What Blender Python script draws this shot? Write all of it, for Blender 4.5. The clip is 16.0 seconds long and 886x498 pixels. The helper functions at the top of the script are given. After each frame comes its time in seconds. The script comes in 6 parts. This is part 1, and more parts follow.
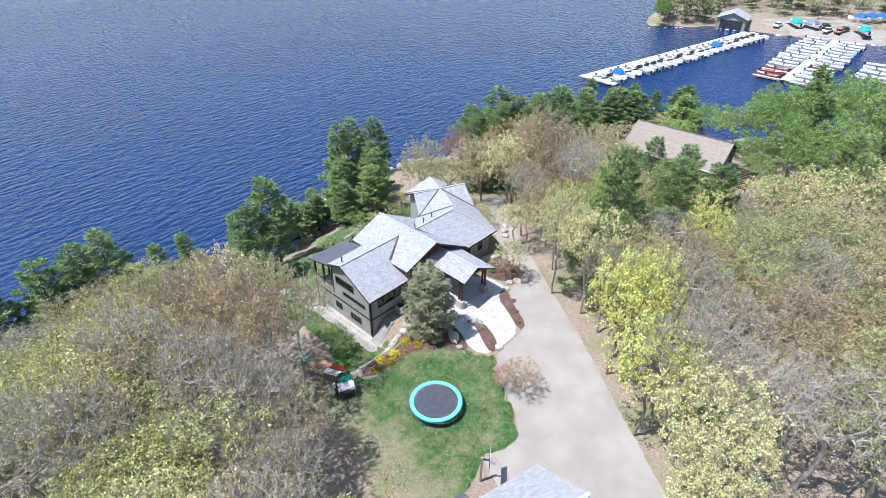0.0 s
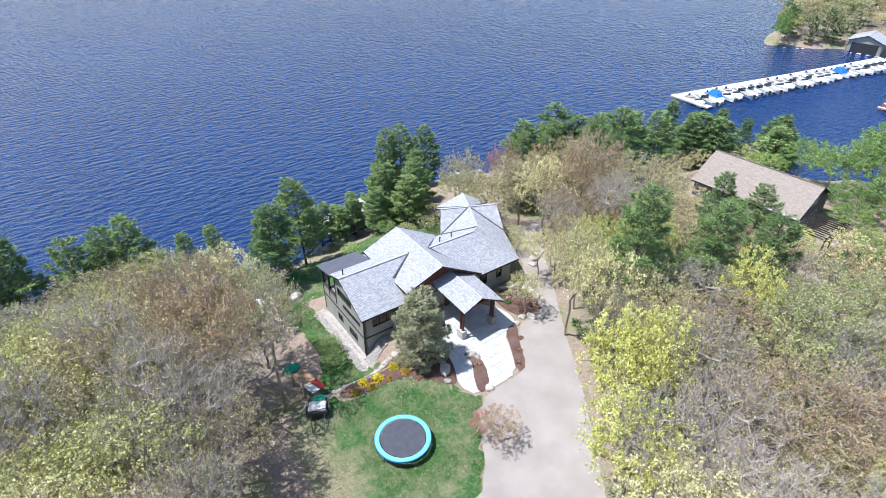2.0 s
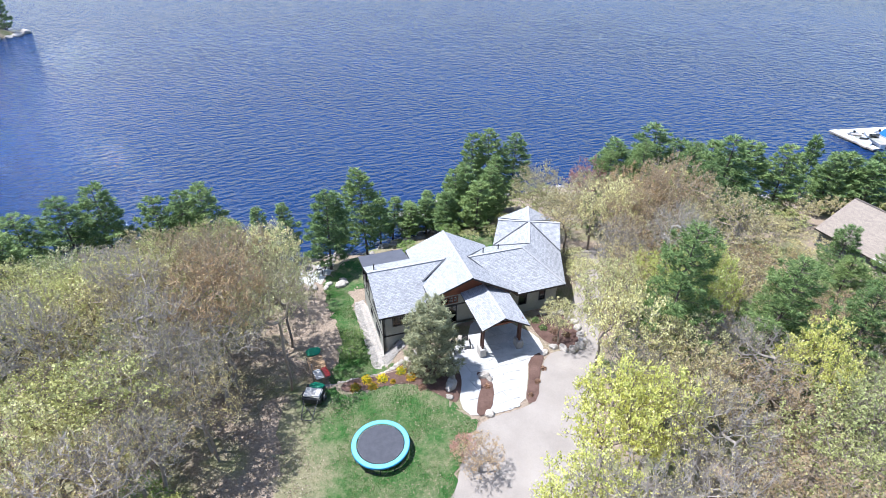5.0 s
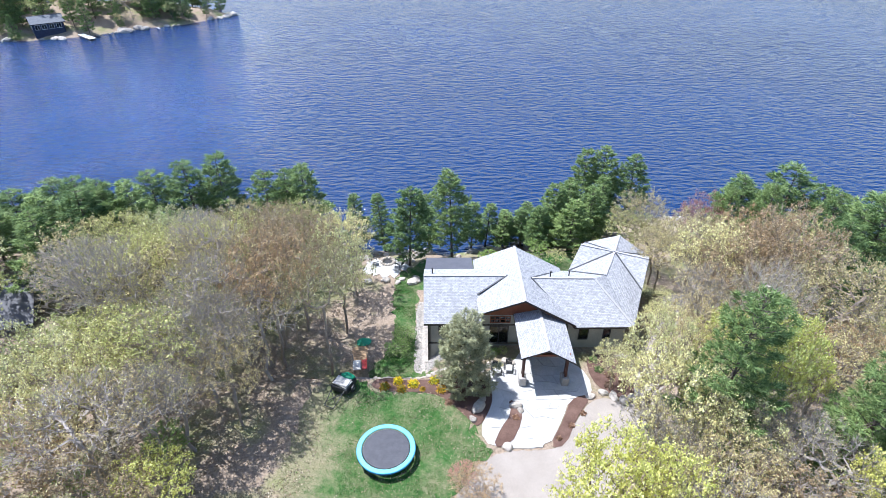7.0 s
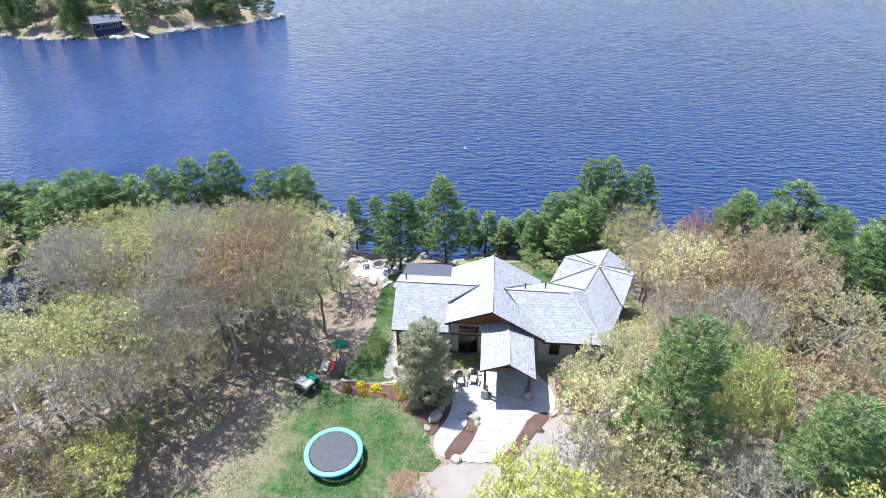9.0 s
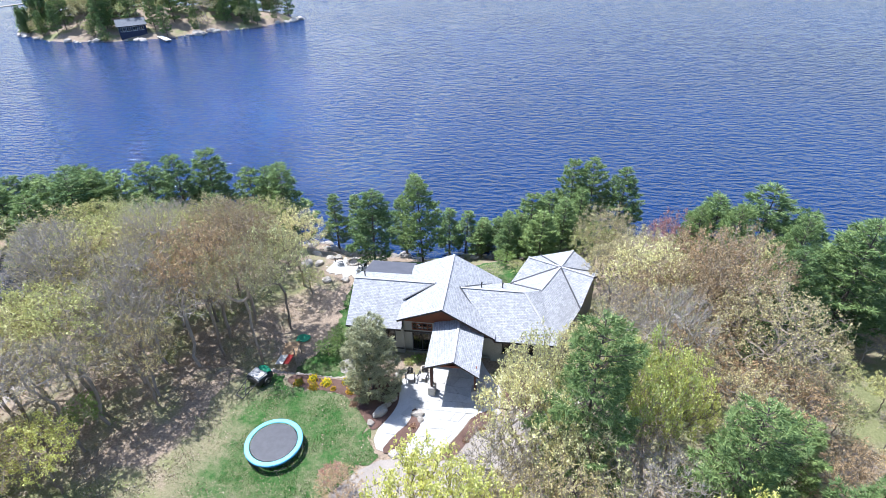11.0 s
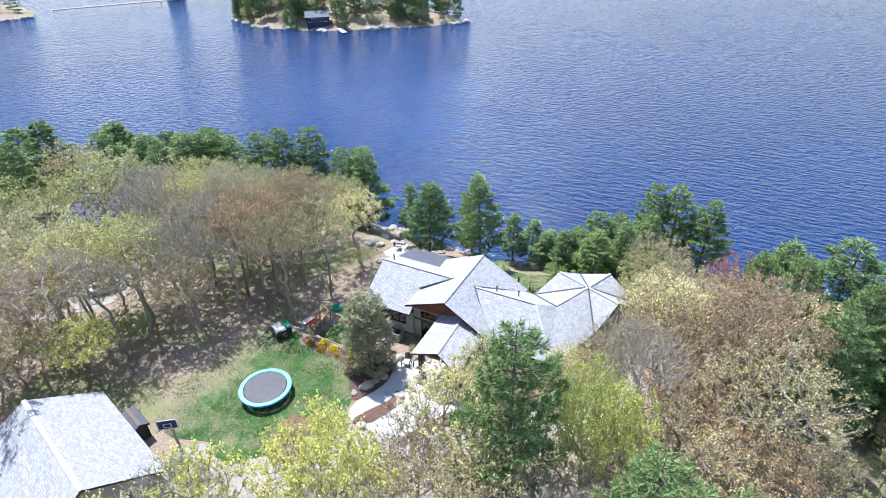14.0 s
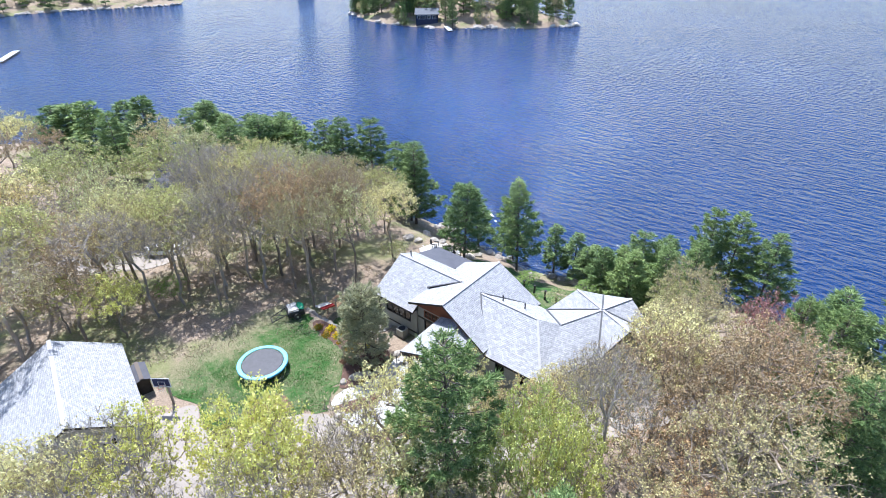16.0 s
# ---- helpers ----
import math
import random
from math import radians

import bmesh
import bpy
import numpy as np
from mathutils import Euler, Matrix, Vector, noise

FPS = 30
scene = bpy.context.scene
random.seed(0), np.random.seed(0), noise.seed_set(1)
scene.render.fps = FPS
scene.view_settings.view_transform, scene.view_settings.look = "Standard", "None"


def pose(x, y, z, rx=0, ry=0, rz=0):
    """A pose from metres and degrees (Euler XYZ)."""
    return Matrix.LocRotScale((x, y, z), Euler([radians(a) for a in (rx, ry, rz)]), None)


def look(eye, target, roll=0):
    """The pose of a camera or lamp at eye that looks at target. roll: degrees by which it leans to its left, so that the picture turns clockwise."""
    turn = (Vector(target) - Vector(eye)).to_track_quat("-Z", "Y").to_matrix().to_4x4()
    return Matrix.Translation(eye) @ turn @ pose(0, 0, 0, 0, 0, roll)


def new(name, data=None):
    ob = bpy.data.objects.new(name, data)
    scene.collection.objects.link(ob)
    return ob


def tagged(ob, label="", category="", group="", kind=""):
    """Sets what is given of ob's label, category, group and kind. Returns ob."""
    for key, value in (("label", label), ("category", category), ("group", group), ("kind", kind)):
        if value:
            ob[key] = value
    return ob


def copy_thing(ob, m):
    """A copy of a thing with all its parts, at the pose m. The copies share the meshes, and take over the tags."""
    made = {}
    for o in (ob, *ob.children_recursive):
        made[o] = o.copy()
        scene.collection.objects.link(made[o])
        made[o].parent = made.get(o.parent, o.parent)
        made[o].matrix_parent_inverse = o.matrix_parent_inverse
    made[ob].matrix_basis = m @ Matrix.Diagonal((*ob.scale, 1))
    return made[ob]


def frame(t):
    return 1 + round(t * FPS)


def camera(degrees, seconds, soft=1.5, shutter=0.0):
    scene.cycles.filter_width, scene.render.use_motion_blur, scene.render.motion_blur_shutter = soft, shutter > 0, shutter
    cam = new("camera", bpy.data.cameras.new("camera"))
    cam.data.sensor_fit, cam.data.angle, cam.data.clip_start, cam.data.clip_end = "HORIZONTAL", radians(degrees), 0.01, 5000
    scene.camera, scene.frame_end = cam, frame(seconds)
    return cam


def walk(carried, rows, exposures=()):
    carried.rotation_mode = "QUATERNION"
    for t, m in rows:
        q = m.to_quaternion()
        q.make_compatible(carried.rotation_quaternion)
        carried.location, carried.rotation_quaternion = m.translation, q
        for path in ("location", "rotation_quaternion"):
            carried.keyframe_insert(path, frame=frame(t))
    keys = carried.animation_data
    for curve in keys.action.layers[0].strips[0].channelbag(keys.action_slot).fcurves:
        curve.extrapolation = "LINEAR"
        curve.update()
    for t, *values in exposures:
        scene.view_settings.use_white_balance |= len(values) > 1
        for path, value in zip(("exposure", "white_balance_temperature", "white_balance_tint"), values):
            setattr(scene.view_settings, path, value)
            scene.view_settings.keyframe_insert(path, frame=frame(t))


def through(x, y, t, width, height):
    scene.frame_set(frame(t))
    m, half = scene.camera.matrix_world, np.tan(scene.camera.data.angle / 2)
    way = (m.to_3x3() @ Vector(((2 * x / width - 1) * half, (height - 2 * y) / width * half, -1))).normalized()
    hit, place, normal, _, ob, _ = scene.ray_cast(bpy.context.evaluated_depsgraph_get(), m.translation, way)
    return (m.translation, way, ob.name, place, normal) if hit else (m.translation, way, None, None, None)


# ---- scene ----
cam = camera(76.6, 16.0, 0.65)
PATH = [
    (0, (-33.739, -32.551, 36.531), (-32.529, -31.421, 35.41), 0.5),
    (0.5, (-31.244, -33.127, 36.503), (-30.073, -31.954, 35.383), 0.6),
    (1, (-28.93, -33.744, 36.517), (-27.867, -32.472, 35.398), 0.6),
    (1.5, (-26.864, -34.453, 36.529), (-25.888, -33.114, 35.409), 0.6),
    (2, (-25.034, -35.116, 36.502), (-24.069, -33.766, 35.385), 0.7),
    (2.5, (-23.446, -35.794, 36.443), (-22.565, -34.385, 35.33), 0.6),
    (3, (-21.759, -36.511, 36.36), (-21.018, -35.024, 35.248), 0.8),
    (3.2, (-21.13, -36.733, 36.336), (-20.409, -35.234, 35.226), 0.7),
    (5.3, (-14.653, -38.051, 35.616), (-14.187, -36.449, 34.513), 0.6),
    (5.5, (-13.881, -38.119, 35.597), (-13.473, -36.501, 34.494), 0.7),
    (6, (-11.756, -38.116, 35.555), (-11.492, -36.468, 34.453), 0.6),
    (6.5, (-9.613, -37.881, 35.558), (-9.486, -36.217, 34.455), 0.3),
    (7, (-7.498, -37.486, 35.592), (-7.479, -35.818, 34.49), 0.2),
    (7.5, (-5.473, -37.213, 35.656), (-5.541, -35.544, 34.555), -0.1),
    (8, (-3.615, -36.982, 35.737), (-3.731, -35.316, 34.638), -0.3),
    (8.5, (-2.072, -36.837, 35.801), (-2.206, -35.171, 34.702), -0.4),
    (9, (-0.596, -36.76, 35.827), (-0.754, -35.094, 34.73), -0.5),
    (9.5, (0.947, -36.586, 35.808), (0.764, -34.924, 34.711), -1.0),
    (10, (2.596, -36.44, 35.744), (2.392, -34.78, 34.648), -1.3),
    (10.2, (3.279, -36.403, 35.726), (3.068, -34.743, 34.63), -1.4),
    (12.3, (10.788, -36.665, 35.248), (10.333, -35.033, 34.185), -1.0),
    (12.5, (11.578, -36.531, 35.224), (11.084, -34.909, 34.163), -1.0),
    (13, (13.674, -35.943, 35.144), (13.112, -34.342, 34.085), -0.9),
    (13.5, (15.717, -35.193, 35.087), (15.023, -33.643, 34.031), -0.9),
    (14, (17.713, -34.261, 34.945), (16.932, -32.752, 33.889), -1.0),
    (14.5, (19.445, -33.18, 34.771), (18.59, -31.711, 33.717), -1.0),
    (15, (21.092, -31.975, 34.551), (20.159, -30.551, 33.5), -1.0),
    (15.5, (22.576, -30.648, 34.365), (21.567, -29.275, 33.317), -0.9),
    (16, (24.149, -29.084, 34.329), (23.064, -27.771, 33.281), -0.7),
]
walk(cam, [(t, look(eye, target, roll)) for t, eye, target, roll in PATH], exposures=[(0, 0.55, 5800, 11), (3, 0.62, 5800, 11), (5.5, 0.74, 5800, 11), (10, 0.8, 5800, 11), (16, 0.82, 5800, 11)])

# ---- world, sun, exposure ----
SUN_FROM = Vector((-0.376, 0.187, 0.906)).normalized()
world = bpy.data.worlds.new("sky")
scene.world = world
world.use_nodes = True
wn = world.node_tree
sky = wn.nodes.new("ShaderNodeTexSky")
sky.sky_type = "NISHITA"
sky.sun_disc = False
sky.sun_elevation = math.asin(SUN_FROM.z)
sky.sun_rotation = math.atan2(SUN_FROM.x, SUN_FROM.y)
sky.air_density, sky.dust_density, sky.ozone_density = 1.0, 0.8, 2.0
wn.links.new(sky.outputs[0], wn.nodes["Background"].inputs[0])
wn.nodes["Background"].inputs[1].default_value = 0.15
sun = new("sun", bpy.data.lights.new("sun", "SUN"))
sun.data.energy, sun.data.angle, sun.data.color = 5.0, radians(0.53), (1.0, 0.965, 0.92)
sun.matrix_world = look(SUN_FROM * 100, (0, 0, 0))

WATER = -6.5
rng = np.random.default_rng(7)
rnd = random.Random(11)


# ---- materials ----
def mat(name, rough=0.8, metal=0.0, spec=0.3):
    m = bpy.data.materials.new(name)
    m.use_nodes = True
    b = m.node_tree.nodes["Principled BSDF"]
    b.inputs["Roughness"].default_value = rough
    b.inputs["Metallic"].default_value = metal
    b.inputs["Specular IOR Level"].default_value = spec
    return m, m.node_tree, b


def node(nt, kind, **inputs):
    n = nt.nodes.new("ShaderNode" + kind)
    for k, v in inputs.items():
        n.inputs[k.replace("_", " ")].default_value = v
    return n


def ramp(nt, fac, stops):
    r = nt.nodes.new("ShaderNodeValToRGB")
    e = r.color_ramp.elements
    while len(e) < len(stops):
        e.new(0.5)
    for el, (p, c) in zip(e, stops):
        el.position, el.color = p, (*c, 1)
    nt.links.new(fac, r.inputs[0])
    return r.outputs[0]


def noise_of(nt, scale, detail=6, rough=0.6, coord="Object", stretch=None):
    tc = nt.nodes.new("ShaderNodeTexCoord")
    out = tc.outputs[coord]
    if stretch:
        mp = nt.nodes.new("ShaderNodeMapping")
        mp.inputs["Scale"].default_value = stretch
        nt.links.new(out, mp.inputs[0])
        out = mp.outputs[0]
    n = node(nt, "TexNoise", Scale=scale, Detail=detail, Roughness=rough)
    nt.links.new(out, n.inputs["Vector"])
    return n.outputs[0]


def mixc(nt, fac, a, b, mode="MIX"):
    m = nt.nodes.new("ShaderNodeMix")
    m.data_type, m.blend_type = "RGBA", mode
    for sock, v in ((m.inputs[0], fac), (m.inputs[6], a), (m.inputs[7], b)):
        if isinstance(v, (int, float)):
            sock.default_value = v
        elif isinstance(v, tuple):
            sock.default_value = (*v, 1)
        else:
            nt.links.new(v, sock)
    return m.outputs[2]


def bump(nt, b, height, strength=0.4, distance=0.02):
    n = node(nt, "Bump", Strength=strength, Distance=distance)
    nt.links.new(height, n.inputs["Height"])
    nt.links.new(n.outputs[0], b.inputs["Normal"])


def mottled(name, c1, c2, scale=3.0, rough=0.85, fine=40.0, bumpy=0.3, dist=0.02, metal=0.0, spec=0.3, rand=0.0):
    m, nt, b = mat(name, rough, metal, spec)
    big = ramp(nt, noise_of(nt, scale), [(0.3, c1), (0.7, c2)])
    small = noise_of(nt, fine, 4)
    grain = ramp(nt, small, [(0.25, (0.75, 0.75, 0.75)), (0.75, (1.15, 1.15, 1.15))])
    col = mixc(nt, 1.0, big, grain, "MULTIPLY")
    if rand:
        info = nt.nodes.new("ShaderNodeObjectInfo")
        tint = ramp(nt, info.outputs["Random"], [(0.0, (1 - rand,) * 3), (1.0, (1 + rand,) * 3)])
        col = mixc(nt, 1.0, col, tint, "MULTIPLY")
    nt.links.new(col, b.inputs["Base Color"])
    if bumpy:
        bump(nt, b, small, bumpy, dist)
    return m


def leafy(name, stops, rough=0.6, through=0.3, blotch=0.35):
    """Foliage: every leaf its own tint, soft blotches through the crown, light shining through."""
    m, nt, b = mat(name, rough, 0, 0.2)
    geo = nt.nodes.new("ShaderNodeNewGeometry")
    info = nt.nodes.new("ShaderNodeObjectInfo")
    add = nt.nodes.new("ShaderNodeMath")
    add.operation = "MULTIPLY_ADD"
    add.inputs[1].default_value, add.inputs[2].default_value = blotch, 0.0
    nt.links.new(noise_of(nt, 0.5, 2), add.inputs[0])
    mad = nt.nodes.new("ShaderNodeMath")
    mad.operation = "MULTIPLY_ADD"
    mad.inputs[1].default_value = 1 - blotch
    nt.links.new(geo.outputs["Random Per Island"], mad.inputs[0])
    nt.links.new(add.outputs[0], mad.inputs[2])
    col = ramp(nt, mad.outputs[0], stops)
    tint = ramp(nt, info.outputs["Random"], [(0.0, (0.72, 0.78, 0.8)), (1.0, (1.2, 1.15, 1.1))])
    col = mixc(nt, 1.0, col, tint, "MULTIPLY")
    nt.links.new(col, b.inputs["Base Color"])
    tr = node(nt, "BsdfTranslucent")
    nt.links.new(col, tr.inputs[0])
    mx = nt.nodes.new("ShaderNodeMixShader")
    mx.inputs[0].default_value = through
    nt.links.new(b.outputs[0], mx.inputs[1])
    nt.links.new(tr.outputs[0], mx.inputs[2])
    nt.links.new(mx.outputs[0], nt.nodes["Material Output"].inputs[0])
    return m


def shingle(name, c1, c2, c3, w=0.33, h=0.145):
    m, nt, b = mat(name, 0.8, 0, 0.25)
    uv = nt.nodes.new("ShaderNodeUVMap")
    br = node(nt, "TexBrick", Scale=1.0, Mortar_Size=0.008, Mortar_Smooth=0.3, Bias=0.0, Brick_Width=w, Row_Height=h)
    br.inputs["Color1"].default_value, br.inputs["Color2"].default_value = (*c1, 1), (*c2, 1)
    br.inputs["Mortar"].default_value = (*c3, 1)
    nt.links.new(uv.outputs[0], br.inputs["Vector"])
    spots = node(nt, "TexNoise", Scale=2.2, Detail=5, Roughness=0.7)
    nt.links.new(uv.outputs[0], spots.inputs["Vector"])
    col = mixc(nt, 1.0, br.outputs[0], ramp(nt, spots.outputs[0], [(0.3, (0.95, 0.95, 0.96)), (0.7, (1.04, 1.04, 1.03))]), "MULTIPLY")
    nt.links.new(col, b.inputs["Base Color"])
    bump(nt, b, br.outputs["Fac"], -0.6, 0.012)
    return m


M = {}
M["roof"] = shingle("grey_shingles", (0.43, 0.428, 0.432), (0.29, 0.29, 0.298), (0.13, 0.13, 0.136), 0.25, 0.15)
M["roof_brown"] = shingle("brown_shingles", (0.33, 0.274, 0.22), (0.25, 0.206, 0.167), (0.14, 0.115, 0.097))
M["roof_metal"] = mottled("dark_membrane", (0.085, 0.085, 0.1), (0.115, 0.115, 0.13), 1.0, 0.55, 20, 0.1)
M["fascia"] = mottled("dark_fascia_and_shade", (0.035, 0.03, 0.028), (0.055, 0.048, 0.042), 2.0, 0.6)
M["flash"] = mottled("valley_flashing", (0.07, 0.07, 0.075), (0.1, 0.1, 0.105), 2.0, 0.5)
M["ridge"] = mottled("ridge_cap", (0.396, 0.384, 0.387), (0.454, 0.441, 0.439), 4.0, 0.8)
M["siding"] = mottled("grey_green_siding", (0.29, 0.29, 0.25), (0.36, 0.355, 0.31), 0.8, 0.85, 25, 0.2)
M["cedar"] = mottled("stained_cedar", (0.15, 0.05, 0.026), (0.22, 0.075, 0.036), 2.0, 0.6, 30)
M["dark_cedar"] = mottled("dark_stained_cedar", (0.06, 0.028, 0.02), (0.1, 0.042, 0.028), 2.0, 0.6, 30)
M["stone"] = mottled("field_stone", (0.323, 0.294, 0.266), (0.494, 0.465, 0.427), 1.5, 0.9, 12, 0.6, 0.05, rand=0.25)
M["boulder"] = mottled("grey_boulder", (0.357, 0.315, 0.269), (0.527, 0.476, 0.412), 1.8, 0.9, 9, 0.7, 0.06, rand=0.2)
M["shore_rock"] = mottled("pink_granite", (0.32, 0.28, 0.248), (0.496, 0.448, 0.4), 0.6, 0.9, 5, 0.8, 0.1, rand=0.2)
M["white"] = mottled("white_paint", (0.684, 0.684, 0.684), (0.779, 0.779, 0.769), 2.0, 0.5)
M["dark"] = mottled("dark_metal", (0.03, 0.03, 0.032), (0.05, 0.05, 0.05), 5.0, 0.5)
M["steel"] = mottled("galvanised_steel", (0.45, 0.46, 0.47), (0.6, 0.6, 0.6), 6.0, 0.4, metal=0.8)
M["asphalt"] = mottled("pale_gravel_drive", (0.278, 0.242, 0.21), (0.366, 0.323, 0.281), 0.35, 0.95, 18, 0.4)
M["paving"] = mottled("pale_flagstone", (0.412, 0.401, 0.383), (0.53, 0.519, 0.5), 0.9, 0.85, 14, 0.35, rand=0.1)
M["mulch"] = mottled("red_brown_mulch", (0.085, 0.047, 0.036), (0.165, 0.1, 0.078), 1.2, 0.95, 22, 0.8, 0.05)
M["gravel"] = mottled("river_stone", (0.3, 0.265, 0.23), (0.5, 0.455, 0.4), 6.0, 0.9, 14, 0.9, 0.06)
M["wood"] = mottled("weathered_timber", (0.3, 0.25, 0.2), (0.42, 0.36, 0.3), 2.0, 0.85, 30)
M["pale_wood"] = mottled("dock_boards", (0.5, 0.46, 0.41), (0.64, 0.6, 0.54), 1.0, 0.85, 20)
M["bark"] = mottled("grey_bark", (0.235, 0.185, 0.145), (0.39, 0.325, 0.26), 1.5, 0.95, 20, 0.5, rand=0.25)
M["pale_bark"] = mottled("pale_bark", (0.3, 0.26, 0.228), (0.45, 0.4, 0.355), 1.5, 0.95, 20, 0.4, rand=0.2)
M["pine_bark"] = mottled("pine_bark", (0.09, 0.07, 0.058), (0.15, 0.12, 0.1), 2.0, 0.95, 20, 0.5)
M["pad"] = mottled("turquoise_vinyl", (0.153, 0.54, 0.639), (0.221, 0.626, 0.721), 2.0, 0.35, spec=0.5)
M["pad_blue"] = mottled("blue_vinyl", (0.03, 0.2, 0.42), (0.04, 0.26, 0.5), 2.0, 0.4, spec=0.5)
M["mat_black"] = mottled("black_jump_mat", (0.06, 0.06, 0.07), (0.085, 0.085, 0.097), 3.0, 0.45)
M["green_plastic"] = mottled("green_plastic", (0.01, 0.2, 0.1), (0.015, 0.26, 0.13), 2.0, 0.4)
M["red_plastic"] = mottled("red_plastic", (0.4, 0.03, 0.03), (0.5, 0.05, 0.04), 2.0, 0.4)
M["teal_canvas"] = mottled("teal_canvas", (0.02, 0.36, 0.48), (0.04, 0.45, 0.58), 2.0, 0.7)
M["blue_canvas"] = mottled("blue_canvas", (0.02, 0.12, 0.42), (0.03, 0.17, 0.5), 2.0, 0.7)
M["hull"] = mottled("white_gelcoat", (0.75, 0.75, 0.76), (0.84, 0.84, 0.84), 2.0, 0.25, spec=0.5, rand=0.1)
M["hull_red"] = mottled("faded_red_gelcoat", (0.42, 0.12, 0.09), (0.5, 0.17, 0.13), 2.0, 0.3, spec=0.5)
M["boat_seat"] = mottled("tan_vinyl", (0.3, 0.26, 0.22), (0.45, 0.4, 0.35), 2.0, 0.6)
M["slate_siding"] = mottled("slate_blue_siding", (0.12, 0.13, 0.15), (0.17, 0.18, 0.2), 2.0, 0.8)
M["navy_siding"] = mottled("navy_siding", (0.025, 0.03, 0.06), (0.04, 0.05, 0.09), 2.0, 0.8)
M["soil"] = mottled("bare_soil", (0.22, 0.17, 0.12), (0.32, 0.26, 0.2), 1.0, 0.95)

# leaves, buds and needles
M["needles"] = leafy("pine_needles", [(0.1, (0.066, 0.115, 0.038)), (0.5, (0.2, 0.285, 0.1)), (0.9, (0.37, 0.46, 0.17))], 0.55, 0.18)
M["needles_grey"] = leafy("grey_green_needles", [(0.1, (0.21, 0.22, 0.115)), (0.5, (0.42, 0.41, 0.235)), (0.9, (0.6, 0.57, 0.35))], 0.6, 0.18)
M["buds_tan"] = leafy("tan_buds", [(0.1, (0.36, 0.29, 0.145)), (0.5, (0.52, 0.45, 0.225)), (0.9, (0.66, 0.6, 0.32))])
M["buds_rust"] = leafy("rust_buds", [(0.1, (0.34, 0.23, 0.13)), (0.5, (0.47, 0.335, 0.19)), (0.9, (0.57, 0.45, 0.27))])
M["buds_red"] = leafy("red_buds", [(0.1, (0.33, 0.125, 0.11)), (0.5, (0.5, 0.24, 0.21)), (0.9, (0.6, 0.37, 0.32))])
M["buds_olive"] = leafy("olive_young_leaves", [(0.1, (0.28, 0.295, 0.105)), (0.5, (0.46, 0.47, 0.185)), (0.9, (0.63, 0.62, 0.29))])
M["buds_cream"] = leafy("cream_blossom", [(0.1, (0.42, 0.38, 0.16)), (0.5, (0.65, 0.615, 0.3)), (0.9, (0.81, 0.79, 0.45))])
M["buds_yellow"] = leafy("yellow_green_young_leaves", [(0.1, (0.43, 0.44, 0.09)), (0.5, (0.66, 0.66, 0.19)), (0.9, (0.82, 0.8, 0.37))])
M["buds_green"] = leafy("fresh_green_leaves", [(0.1, (0.14, 0.24, 0.05)), (0.5, (0.26, 0.385, 0.1)), (0.9, (0.42, 0.53, 0.17))])
M["daffodil"] = leafy("yellow_flowers", [(0.1, (0.55, 0.4, 0.01)), (0.5, (0.75, 0.6, 0.02)), (0.9, (0.85, 0.72, 0.05))], 0.6, 0.2, 0.1)
M["ochre"] = leafy("ochre_flowers", [(0.1, (0.35, 0.2, 0.02)), (0.5, (0.5, 0.3, 0.03)), (0.9, (0.55, 0.4, 0.05))], 0.6, 0.2, 0.1)
M["grass"] = leafy("grass_blades", [(0.1, (0.035, 0.11, 0.02)), (0.5, (0.075, 0.18, 0.035)), (0.9, (0.18, 0.24, 0.08))], 0.7, 0.3)
M["dry_stems"] = leafy("dry_stems", [(0.1, (0.24, 0.144, 0.096)), (0.5, (0.36, 0.228, 0.156)), (0.9, (0.456, 0.312, 0.216))])


def lawn_material():
    m, nt, b = mat("patchy_lawn", 0.95, 0, 0.15)
    green = ramp(nt, noise_of(nt, 4.0, 10, 0.8), [(0.32, (0.012, 0.05, 0.01)), (0.5, (0.04, 0.112, 0.025)), (0.72, (0.13, 0.175, 0.07))])
    dry = ramp(nt, noise_of(nt, 9.0, 8, 0.75), [(0.3, (0.12, 0.13, 0.06)), (0.55, (0.27, 0.235, 0.145)), (0.75, (0.4, 0.345, 0.245))])
    # worn to dry ground towards the wood's edge
    tc, sep, worn = nt.nodes.new("ShaderNodeTexCoord"), nt.nodes.new("ShaderNodeSeparateXYZ"), node(nt, "MapRange", From_Min=-14.4, From_Max=-19.0, To_Max=0.24)
    nt.links.new(tc.outputs["Object"], sep.inputs[0])
    nt.links.new(sep.outputs[0], worn.inputs["Value"])
    add = nt.nodes.new("ShaderNodeMath")
    add.operation = "ADD"
    nt.links.new(noise_of(nt, 0.42, 12, 0.85), add.inputs[0])
    nt.links.new(worn.outputs[0], add.inputs[1])
    where = ramp(nt, add.outputs[0], [(0.45, (0, 0, 0)), (0.66, (0.92, 0.92, 0.92))])
    col = mixc(nt, where, green, dry)
    nt.links.new(col, b.inputs["Base Color"])
    bump(nt, b, noise_of(nt, 14.0, 6), 0.9, 0.08)
    return m


